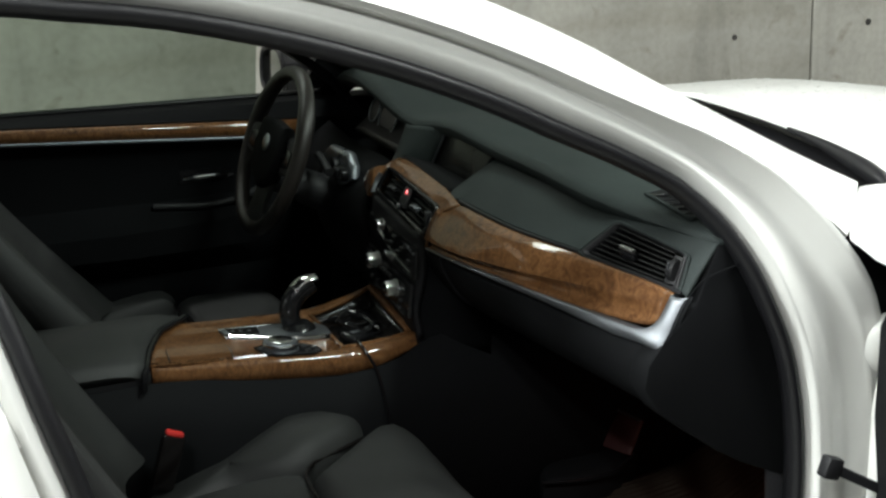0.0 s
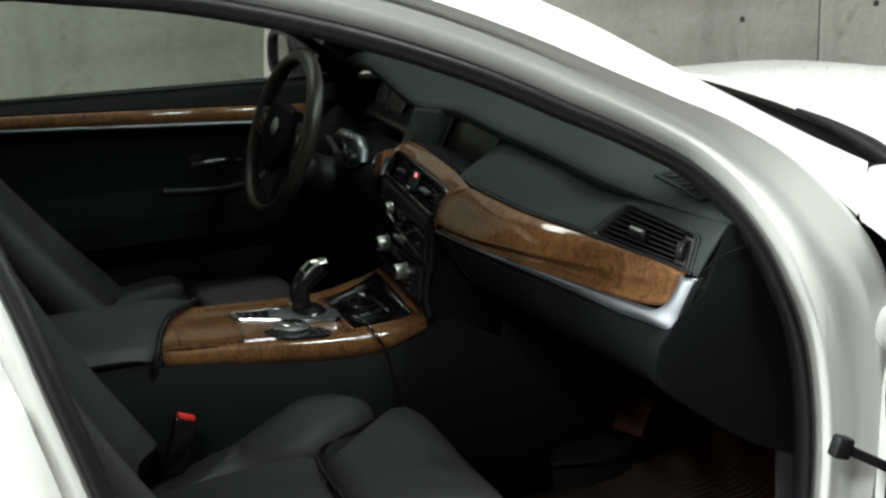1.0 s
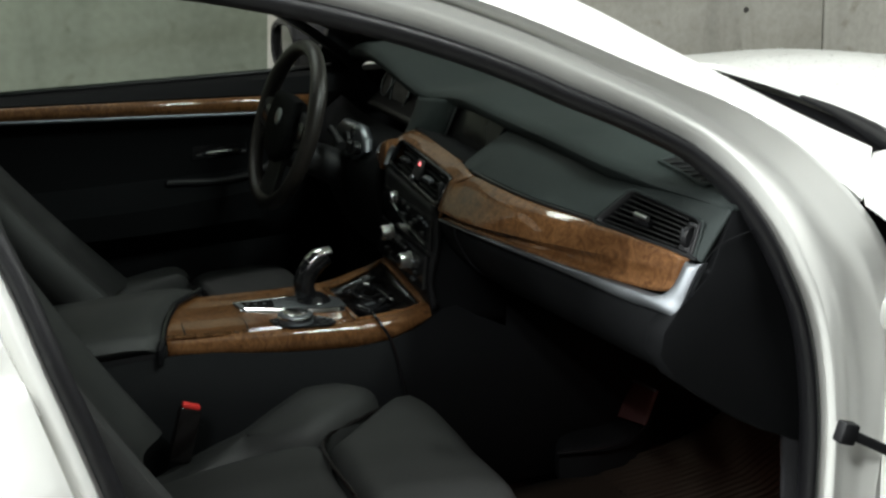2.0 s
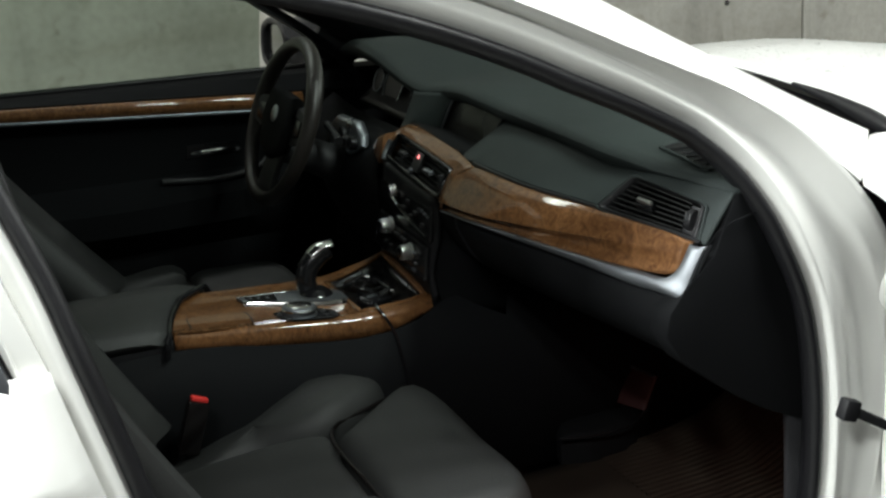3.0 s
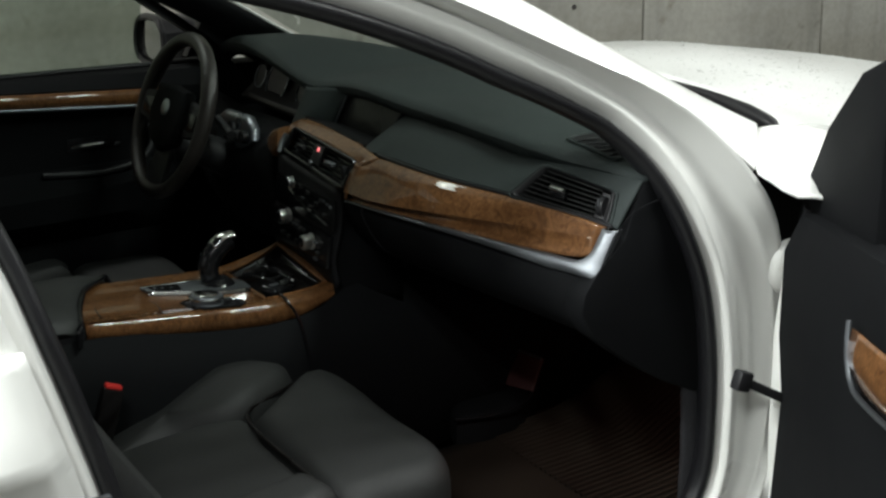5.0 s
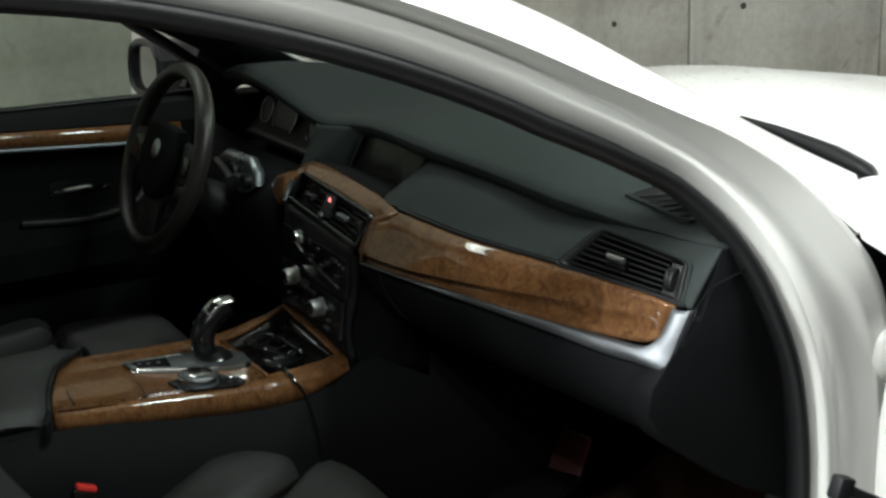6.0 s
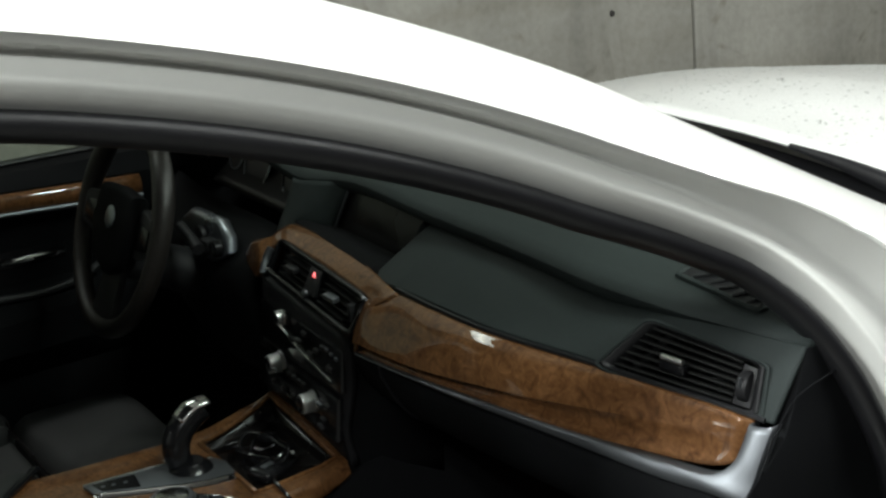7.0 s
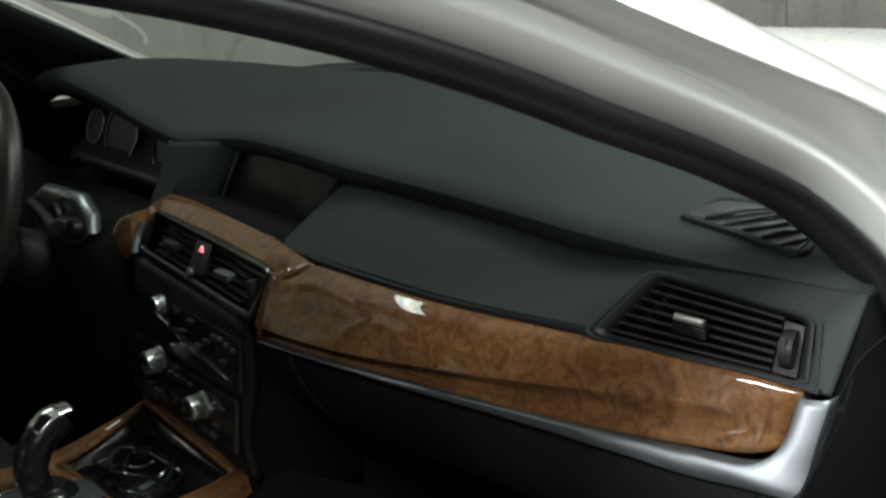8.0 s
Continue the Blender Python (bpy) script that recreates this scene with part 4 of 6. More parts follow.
def side_vent(q, wheel_u, slats, tab):
    nrm = (Vector(q[1]) - Vector(q[0])).cross(Vector(q[3]) - Vector(q[0])).normalized()
    if nrm.x < 0:
        nrm = -nrm
    back = part("air_vent", slab([p + nrm * 0.026 for p in ring_points(q, 0.0, 6, 0.06)], nrm, 0.01), GLOSSBLACK, car, "black air vent with horizontal louvres", smooth=False)
    wide = ring_points(q, 0.012, 8, 0.09)
    near = ring_points(q, 0.065, 8, 0.08)
    bm = bmesh.new()
    grid(bm, [[a + nrm * 0.001, a - nrm * 0.003, a.lerp(b, 0.25) - nrm * 0.004, a.lerp(b, 0.8) - nrm * 0.001, b + nrm * 0.004, b + nrm * 0.028] for a, b in zip(wide, near)], ring=True)
    part("vent_frame", bm, PLASTIC, back)
    part("vent_bead", tube([p - nrm * 0.001 for p in ring_points(q, -0.012, 8, 0.10)], 0.0022, 6, closed=True), DASHTOP, back)
    for i in range(slats):
        v = 0.13 + 0.75 * i / (slats - 1)
        part("slat", slat_mesh(bil(q, 0.068, v) + nrm * 0.003, bil(q, wheel_u, v) + nrm * 0.003, nrm, 0.016, 0.0021), SLAT, back, smooth=False)
    a, b = bil(q, tab[0], tab[2]), bil(q, tab[1], tab[2])
    m = Matrix.Translation((a + b) / 2 - nrm * 0.004) @ (b - a).to_track_quat("X", "Z").to_matrix().to_4x4()
    t = part("vent_tab", box(((b - a).length * 1.2, 0.012, 0.011), m @ pose(0, 0, -0.003), 0.003), GLOSSBLACK, back)
    part("tab_strip", tube([a + Vector((0, 0, 0.003)) - nrm * 0.0085, b + Vector((0, 0, 0.003)) - nrm * 0.0085], 0.0033, 10), KNOBMETAL, t)
    part("wheel_plate", slab([bil(q, wheel_u + 0.005, 0.12) + nrm * 0.004, bil(q, 0.925, 0.12) + nrm * 0.004, bil(q, 0.925, 0.88) + nrm * 0.004, bil(q, wheel_u + 0.005, 0.88) + nrm * 0.004], nrm, 0.01, 0.001), PLASTIC, back)
    return back, nrm


vent, vn = side_vent(Q, 0.81, 7, (0.335, 0.485, 0.46))
w = bil(Q, 0.87, 0.5)
part("vent_wheel", turned([(0.004, -0.006), (0.014, -0.005), (0.015, 0.0), (0.014, 0.005), (0.004, 0.006)], Matrix.Translation(w + vn * 0.006) @ pose(0, 0, 0, 0, 90, -70), 18), PLASTIC, vent)
part("wheel_mark", box((0.003, 0.003, 0.012), Matrix.Translation(w - vn * 0.009), 0.001), SILVER, vent)

# defroster grille in the dash top
GRILLE = [(0.141, -0.566), (0.165, -0.560), (0.192, -0.563), (0.207, -0.603), (0.198, -0.640), (0.172, -0.666), (0.146, -0.672), (0.144, -0.62)]


def on_dash(pts, up):
    return [Vector((x, y, dash_z(x, y) + up)) for x, y in pts]


back = part("defroster_vent", slab(on_dash(GRILLE, 0.0025), (0, 0, -1), 0.006, 0.0008), RUBBER, car, "slatted defroster outlet in the dashboard top", smooth=False)
part("vent_frame", tube(spline(on_dash([*GRILLE, GRILLE[0]], 0.0014), 60)[:-1], 0.0030, 6, closed=True), DASHTOP, back)
for i in range(5):
    y0 = -0.583 - 0.0185 * i
    far = max(0.156, 0.203 - max(0.0, i - 1) * 0.0125)
    a, b = Vector((0.147, y0)), Vector((far, y0 - 0.028 * (far - 0.147) / 0.06))
    bm = bmesh.new()
    wide = Vector((0.35, 1.0, 0)).normalized() * 0.0019
    grid(bm, [[p - wide, p + Vector((0, 0, 0.0012)), p + wide] for p in on_dash([a, (a + b) / 2, b], 0.0042)])
    part("slat", bm, PLASTIC, back, thick=0.0015)

# screen recess and screen
part("screen_recess", facets([[(0.06, 0.165, 0.899), (0.05, 0.06, 0.9), (0.036, -0.08, 0.898), (0.030, -0.115, 0.892)], [(0.11, 0.165, 0.885), (0.11, 0.06, 0.886), (0.105, -0.05, 0.886), (0.08, -0.115, 0.89)],
                              [(0.13, 0.165, 0.955), (0.13, 0.06, 0.955), (0.125, -0.08, 0.955), (0.115, -0.125, 0.95)]], 14), DASHLOW, car, thick=0.01)
scr = part("screen", slab([(0.098, 0.125, 0.872), (0.122, 0.122, 0.948), (0.115, -0.115, 0.946), (0.092, -0.10, 0.868)], (1, 0, -0.3), 0.014, 0.003), SCREEN, car, "dark display screen, switched off")
part("screen_edge", tube([(0.094, 0.128, 0.870), (0.117, 0.092, 0.951)], 0.0022, 8), SILVER, scr, "thin silver screen edge")
part("dash_infill", loft([[(0.092, 0.134, 0.870), (0.102, 0.115, 0.91), (0.116, 0.095, 0.952)], [(0.055, 0.195, 0.868), (0.072, 0.17, 0.905), (0.096, 0.14, 0.952)], [(0.062, 0.24, 0.865), (0.072, 0.225, 0.90), (0.085, 0.205, 0.945)], [(0.10, 0.265, 0.865), (0.10, 0.25, 0.90), (0.10, 0.235, 0.945)]], 12, 5), DASHTOP, car, thick=0.006)

# centre vents in their wood surround
part("wood_surround", loft([[(0.035, 0.205, 0.868), (0.052, 0.170, 0.893), (0.055, 0.12, 0.897), (0.050, 0.03, 0.898), (0.038, -0.08, 0.8975), (0.022, -0.17, 0.8955), (0.017, -0.206, 0.893)],
                            [(0.018, 0.190, 0.868), (0.034, 0.155, 0.892), (0.038, 0.11, 0.895), (0.034, 0.02, 0.895), (0.025, -0.09, 0.893), (0.012, -0.165, 0.889), (0.004, -0.19, 0.886)],
                            [(0.010, 0.165, 0.862), (0.020, 0.135, 0.884), (0.021, 0.108, 0.886), (0.017, 0.02, 0.886), (0.009, -0.095, 0.882), (0.003, -0.152, 0.8775), (-0.004, -0.172, 0.875)]], 40, 5), WOOD, car, "burl wood surround over the centre vents", thick=0.006)
part("wood_side", loft([[(0.004, -0.148, 0.879), (-0.012, -0.140, 0.85), (-0.024, -0.150, 0.820)], [(-0.006, -0.166, 0.879), (-0.020, -0.158, 0.85), (-0.028, -0.158, 0.82)]], 12, 3), WOOD, car, thick=0.005)
part("wood_left_end", slab([(0.002, 0.162, 0.884), (0.004, 0.205, 0.872), (0.004, 0.230, 0.852), (-0.004, 0.215, 0.834), (-0.010, 0.175, 0.826), (-0.008, 0.152, 0.85)], (1, 0, 0), 0.04, 0.008, 3), WOOD, car, "short burl wood end beside the vents")
QC = [(-0.002, 0.128, 0.846), (-0.020, -0.138, 0.834), (0.004, -0.148, 0.876), (0.021, 0.122, 0.885)]
cn = Vector((0.85, 0.05, -0.5)).normalized()
cvent = part("centre_vent", slab([p + cn * 0.014 for p in ring_points(QC, 0.01, 6, 0.06)], cn, 0.03), GLOSSBLACK, car, "pair of black centre air vents", smooth=False)
part("vent_frame", tube([p - cn * 0.003 for p in ring_points(QC, -0.01, 8, 0.08)], 0.0045, 8, closed=True), GLOSSBLACK, cvent)
for u0, u1 in ((0.08, 0.40), (0.57, 0.88)):
    for i in range(5):
        v = 0.14 + 0.72 * i / 4
        part("slat", slat_mesh(bil(QC, u0, v), bil(QC, u1, v), cn, 0.014, 0.002), SLAT, cvent, smooth=False)
    a = bil(QC, (u0 + u1) / 2, 0.5)
    part("vent_tab", box((0.012, 0.03, 0.008), Matrix.Translation(a - cn * 0.006), 0.002), SILVER if u0 > 0.5 else PLASTIC, cvent)
a = bil(QC, 0.485, 0.55)
hz = part("hazard_button", box((0.02, 0.034, 0.036), Matrix.Translation(a + cn * 0.004) @ pose(0, 0, 0, 0, 30, 0), 0.003), PLASTIC, cvent)
c = bil(QC, 0.485, 0.72) - cn * 0.0095
bm = slab([c + Vector((0.001, 0.0045, -0.003)), c + Vector((0.001, -0.0045, -0.003)), c + Vector((0.003, 0.0, 0.004))], cn, 0.002)
part("hazard_triangle", bm, REDGLOW, hz, "lit red warning triangle", smooth=False)
part("lock_button", turned([(0.006, -0.003), (0.005, 0.003), (0.0, 0.004)], Matrix.Translation(bil(QC, 0.47, 0.16) - cn * 0.006) @ pose(0, 0, 0, 0, -62, 0), 12), SILVER, cvent)
part("vent_chrome_end", tube(spline([(0.012, 0.150, 0.872), (0.004, 0.152, 0.858), (-0.006, 0.146, 0.84)], 8), 0.006, 8), SILVER, cvent, "chrome end of the vent surround")
for s, uy in ((1, 0.94),):
    part("vent_wheel", box((0.012, 0.008, 0.024), Matrix.Translation(bil(QC, uy, 0.5) - cn * 0.002), 0.002), PLASTIC, cvent)

# centre stack: radio and climate
part("console_face", loft([[(-0.006, 0.152, 0.838), (-0.022, -0.125, 0.826)], [(-0.012, 0.155, 0.77), (-0.024, -0.125, 0.765)], [(-0.022, 0.155, 0.70), (-0.034, -0.115, 0.70)], [(-0.018, 0.155, 0.655), (-0.028, -0.115, 0.65)]], 12, 5), PLASTIC, car, "black centre console face", thick=0.01)
part("stack_cheek", facets([[(-0.02, -0.118, 0.824), (-0.024, -0.118, 0.76), (-0.034, -0.112, 0.70), (-0.028, -0.108, 0.63)], [(0.1, -0.13, 0.824), (0.1, -0.13, 0.76), (0.1, -0.125, 0.70), (0.1, -0.12, 0.6)]], 10), DASHLOW, car, thick=0.006)


def stack_x(y, z):
    return -0.018 + 0.15 * (z - 0.77) + 0.045 * (y - 0.015) * 1.0


def stack_plate(name, y0, y1, z0, z1, mat, label, proud=0.004):
    pts = [(stack_x(y, z) - proud, y, z) for y, z in ((y0, z0), (y1, z0), (y1, z1), (y0, z1))]
    return part(name, slab(pts, (1, 0, 0), 0.012, 0.002), mat, car, label)


radio = stack_plate("radio_panel", 0.150, -0.116, 0.752, 0.806, GLOSSBLACK, "gloss black radio panel with small keys", 0.007)
climate = stack_plate("climate_panel", 0.150, -0.110, 0.686, 0.742, GLOSSBLACK, "gloss black climate panel with chrome knobs", 0.009)


def knob(y, z, r, length, parent):
    m = Matrix.Translation((stack_x(y, z) - 0.010, y, z)) @ pose(0, 0, 0, 0, -88, 0)
    k = part("knob", turned([(r * 1.12, 0), (r * 1.1, 0.003), (r * 0.92, 0.004), (r * 0.95, length * 0.6), (r * 0.9, length), (r * 0.6, length + 0.001), (0, length)], m, 24), KNOBMETAL, parent, "ribbed chrome knob")
    part("knob_face", turned([(r * 0.72, length + 0.0012), (r * 0.6, length + 0.0018), (0, length + 0.0018)], m, 20), GLOSSBLACK, k)
    bm = bmesh.new()
    for i in range(32):
        a = 2 * math.pi * i / 32
        box_into(bm, (0.0008, 0.0008, length * 0.8), m @ pose(r * 0.93 * math.cos(a), r * 0.93 * math.sin(a), length * 0.5))
    part("knob_ribs", bm, KNOBMETAL, k, smooth=False)


knob(0.060, 0.804, 0.0100, 0.012, radio)
knob(0.066, 0.740, 0.0135, 0.02, climate)
knob(-0.043, 0.720, 0.0135, 0.02, climate)
part("chrome_line", tube(spline([(stack_x(0.08, 0.787) - 0.009, 0.078, 0.787), (stack_x(0, 0.771) - 0.009, 0.0, 0.771), (stack_x(-0.09, 0.760) - 0.009, -0.095, 0.760)], 10), 0.0016, 6), CHROME, radio)
part("chrome_line", tube(spline([(stack_x(0.09, 0.712) - 0.011, 0.090, 0.704), (stack_x(0, 0.7) - 0.011, 0.01, 0.698)], 6), 0.0013, 6), CHROME, climate)
for i in range(8):
    y = 0.055 - 0.020 * i
    z = 0.786 + 0.012 * math.cos(2.2 * i)
    part("key", box((0.005, 0.016, 0.007), pose(stack_x(y, z) - 0.008, y, z), 0.0015), PLASTIC, radio)
for i in range(3):
    y = -0.075 - 0.014 * i
    part("key_light", box((0.004, 0.008, 0.004), pose(stack_x(y, 0.797) - 0.008, y, 0.797 - 0.002 * i), 0.001), SILVER, radio)
for i in range(7):
    for j in range(2):
        y, z = 0.09 - 0.0165 * i, 0.73 - 0.026 * j
        if j == 0 or i % 2 == 0:
            part("key", box((0.005, 0.012, 0.007), pose(stack_x(y, z) - 0.010, y, z), 0.0015), PLASTIC, climate)
for y, z in ((-0.062, 0.722), (-0.075, 0.706), (-0.085, 0.727), (-0.066, 0.694)):
    part("key", box((0.006, 0.013, 0.005), pose(stack_x(y, z) - 0.011, y, z, 8, 0, 0), 0.0015), SILVER if z in (0.722, 0.694) else PLASTIC, climate)

# driver's side of the dash: lower cover, binnacle, start-button plate
part("driver_dash", loft([[(0.07, 0.2, 0.868), (0.08, 0.35, 0.862), (0.08, 0.5, 0.86), (0.09, 0.7, 0.87)], [(0.0, 0.19, 0.835), (0.0, 0.35, 0.82), (0.01, 0.5, 0.82), (0.04, 0.7, 0.83)],
                          [(-0.01, 0.165, 0.76), (-0.02, 0.35, 0.74), (-0.01, 0.5, 0.74), (0.03, 0.7, 0.75)], [(0.05, 0.165, 0.64), (0.05, 0.35, 0.62), (0.06, 0.5, 0.62), (0.09, 0.7, 0.63)], [(0.3, 0.165, 0.62), (0.3, 0.35, 0.6), (0.3, 0.5, 0.6), (0.3, 0.7, 0.62)]], 24, 5), DASHLOW, car, "black lower dash on the driver's side", thick=0.008)
binnacle = part("instrument_panel", loft([[(0.19, 0.235, 0.945), (0.19, 0.42, 0.955), (0.19, 0.62, 0.945)], [(0.165, 0.235, 0.90), (0.165, 0.42, 0.90), (0.165, 0.62, 0.90)], [(0.12, 0.235, 0.862), (0.12, 0.42, 0.86), (0.12, 0.62, 0.862)]], 16, 4), RUBBER, car, "dark instrument cluster with round dials", thick=0.01)
for y, r in ((0.50, 0.048), (0.35, 0.048), (0.585, 0.026), (0.268, 0.026)):
    m = Matrix.Translation((0.155, y, 0.905)) @ pose(0, 0, 0, 0, -68, 0)
    part("dial_ring", tube([m @ Vector((r * math.cos(a * math.pi / 12), r * math.sin(a * math.pi / 12), 0)) for a in range(24)], 0.0017, 8, closed=True), GREYMETAL, binnacle, "thin metal dial ring")
    part("dial_face", turned([(r * 0.95, -0.003), (r * 0.9, -0.001), (0.0, -0.001)], m, 24), RUBBER, binnacle)
part("binnacle_cheek", loft([[(0.098, 0.222, 0.955), (0.085, 0.228, 0.92), (0.06, 0.235, 0.87)], [(0.2, 0.235, 0.95), (0.19, 0.235, 0.91), (0.16, 0.235, 0.86)]], 10, 3), PLASTIC, car, thick=0.006)
part("binnacle_shade", loft([[(0.115, 0.225, 0.935), (0.112, 0.34, 0.95), (0.112, 0.5, 0.965), (0.125, 0.62, 0.955), (0.14, 0.74, 0.93)], [(0.16, 0.225, 0.945), (0.16, 0.34, 0.955), (0.16, 0.5, 0.962), (0.17, 0.62, 0.955), (0.18, 0.74, 0.93)], [(0.20, 0.225, 0.93), (0.20, 0.34, 0.945), (0.20, 0.5, 0.95), (0.21, 0.62, 0.94), (0.22, 0.74, 0.90)], [(0.20, 0.225, 0.85), (0.20, 0.34, 0.85), (0.20, 0.5, 0.85), (0.21, 0.62, 0.85), (0.22, 0.74, 0.85)]], 20, 4), DASHLOW, car, thick=0.004)
plate = part("start_plate", slab([(0.004, 0.480, 0.85), (-0.004, 0.47, 0.806), (-0.006, 0.34, 0.806), (-0.007, 0.275, 0.838), (-0.001, 0.282, 0.860), (0.004, 0.32, 0.878), (0.006, 0.44, 0.872)], (1, 0, 0), 0.02, 0.008, 3), GREYMETAL, car, "dim grey metal plate with the start buttons")
part("start_button", turned([(0.016, 0), (0.016, 0.006), (0.012, 0.008), (0, 0.007)], Matrix.Translation((-0.004, 0.372, 0.846)) @ pose(0, 0, 0, 0, -85, 0), 20), PLASTIC, plate)
part("light_knob", turned([(0.013, 0), (0.013, 0.012), (0.010, 0.014), (0, 0.013)], Matrix.Translation((-0.006, 0.30, 0.842)) @ pose(0, 0, 0, 0, -85, 0), 18), GLOSSBLACK, plate)
part("key_slot", box((0.02, 0.03, 0.022), pose(-0.008, 0.338, 0.838), 0.004), PLASTIC, plate)


# ---- steering wheel ----
WM = Matrix.Translation((-0.108, 0.396, 0.879)) @ pose(0, 0, 0, 0, -90 + 21, 0)
# local z points to the driver, local x is up, local y is to the left
rim_pts = [WM @ Vector((0.153 * math.cos(2 * math.pi * k / 64), 0.159 * math.sin(2 * math.pi * k / 64), 0.012)) for k in range(64)]
wheel = part("steering_wheel", tube(rim_pts, [0.0145 + 0.002 * math.exp(-((math.degrees(2 * math.pi * k / 64) - 60) / 18) ** 2) + 0.002 * math.exp(-((math.degrees(2 * math.pi * k / 64) - 300) / 18) ** 2) for k in range(64)], 14, closed=True), RIMLEATHER, car, "black leather steering wheel with worn rim")


def wl(pts):
    return [WM @ Vector(p) for p in pts]


part("airbag_cover", slab(wl([(0.055, 0.07, 0.0), (0.06, 0.0, 0.0), (0.055, -0.07, 0.0), (0.0, -0.085, 0.0), (-0.055, -0.06, 0.0), (-0.075, 0.0, 0.0), (-0.055, 0.06, 0.0), (0.0, 0.085, 0.0)]), WM.to_3x3() @ Vector((0, 0, 1)), 0.03, 0.012, 3), DASHLOW, wheel, "black airbag cover")
for s in (-1, 1):
    part("spoke", slab(wl([(0.04, s * 0.07, -0.004), (0.03, s * 0.16, 0.004), (-0.02, s * 0.16, 0.004), (-0.035, s * 0.07, -0.004)]), WM.to_3x3() @ Vector((0, 0, 1)), 0.018, 0.006, 2), PLASTIC, wheel)
    part("spoke_keys", slab(wl([(0.022, s * 0.09, 0.014), (0.018, s * 0.135, 0.017), (-0.012, s * 0.135, 0.017), (-0.018, s * 0.09, 0.014)]), WM.to_3x3() @ Vector((0, 0, 1)), 0.006, 0.002), GLOSSBLACK, wheel)
part("spoke", slab(wl([(-0.06, 0.035, -0.002), (-0.153, 0.045, 0.004), (-0.153, -0.045, 0.004), (-0.06, -0.035, -0.002)]), WM.to_3x3() @ Vector((0, 0, 1)), 0.014, 0.005, 2), PLASTIC, wheel)
part("emblem", turned([(0.017, 0.0), (0.017, 0.002), (0.015, 0.003), (0.0, 0.0028)], WM @ Matrix.Translation((0.012, 0, 0.030)), 24), GREYMETAL, wheel, "round metal badge")
part("column", tube(wl([(-0.045, 0, 0.0), (-0.05, 0, -0.06), (-0.06, 0, -0.16)]), [0.03, 0.033, 0.04], 18), PLASTIC, car, "black steering column cover")
for s in (-1, 1):
    part("stalk", tube(wl([(0.02, s * 0.05, -0.06), (0.01, s * 0.085, -0.065), (0.0, s * 0.12, -0.065)]), [0.008, 0.007, 0.009], 10), PLASTIC, car)

# small warm fill lamp under the glovebox, added to brighten the floor mat
foot = part("footwell_fill_lamp", box((0.035, 0.06, 0.012), pose(0.27, -0.60, 0.651), 0.003), PLASTIC, car, "small warm fill lamp added under the glovebox")
part("lens", box((0.026, 0.05, 0.004), pose(0.27, -0.60, 0.6435), 0.001), FILL_LENS, foot)
data = bpy.data.lights.new("footwell_fill_light", "AREA")
data.shape, data.size, data.size_y, data.energy, data.color = "RECTANGLE", 0.025, 0.05, 0.15, (1.0, 0.42, 0.3)
ob = new("footwell_fill_light", data)
ob.parent = foot
ob.location = (0.27, -0.60, 0.640)

# ---- centre console ----
TOPZ = 0.652
# wood cover: top deck with its right and left flanks, rising to the stack in front
def deck_z(x):
    return float(np.interp(x, [-0.47, -0.42, -0.3, -0.2, -0.12, -0.06, -0.02], [0.670, 0.664, 0.655, 0.648, 0.645, 0.646, 0.652]))


def half_width(x):
    return float(np.interp(x, [-0.47, -0.3, -0.15, -0.08, -0.02], [0.108, 0.118, 0.128, 0.126, 0.118]))


def deck(x, y):
    """Height of the wood: level behind, a ramp that climbs to the left in front."""
    k = max(0.0, (x + 0.155) / 0.14)
    return deck_z(x) + 0.034 * k ** 1.25 * max(0.0, (y + 0.10) / 0.24)


def tray_edge(x):
    k = (x + 0.152) / 0.118
    return -0.087 + 0.007 * k, 0.096 + 0.020 * k


XS = [-0.468 + 0.316 * i / 22 for i in range(23)] + [-0.152 + 0.118 * i / 10 for i in range(1, 11)] + [-0.026, -0.018, -0.013]
rows = []
for x in XS:
    h, yc = half_width(x), 0.012
    low = float(np.interp(x, [-0.47, -0.3, -0.15, -0.10, -0.06, -0.02, -0.01], [0.640, 0.615, 0.604, 0.607, 0.624, 0.650, 0.652]))
    r, l = tray_edge(min(max(x, -0.152), -0.034))
    row = []
    for y, dz in ((yc - h, None), (yc - h, -0.016), (yc - 0.985 * h, -0.008), (yc - 0.955 * h, -0.003), (yc - 0.90 * h, -0.0005), (r - 0.004, 0.0), (r, -0.002), (r * 0.5, 0), (0.012, 0.001), (l * 0.5, 0), (l, -0.002), (l + 0.004, 0.0), (yc + 0.92 * h, 0.0), (yc + 0.97 * h, -0.005), (yc + h, -0.012), (yc + h, None)):
        row.append(Vector((x, y, min(low, deck(x, y) - 0.02) if dz is None else deck(x, y) + dz)))
    rows.append(row)
bm = bmesh.new()
vs = [[bm.verts.new(p) for p in r] for r in rows]
for i in range(len(XS) - 1):
    for j in range(15):
        x = (XS[i] + XS[i + 1]) / 2
        if -0.152 < x < -0.034 and 6 <= j <= 9:
            continue
        bm.faces.new((vs[i][j], vs[i + 1][j], vs[i + 1][j + 1], vs[i][j + 1]))
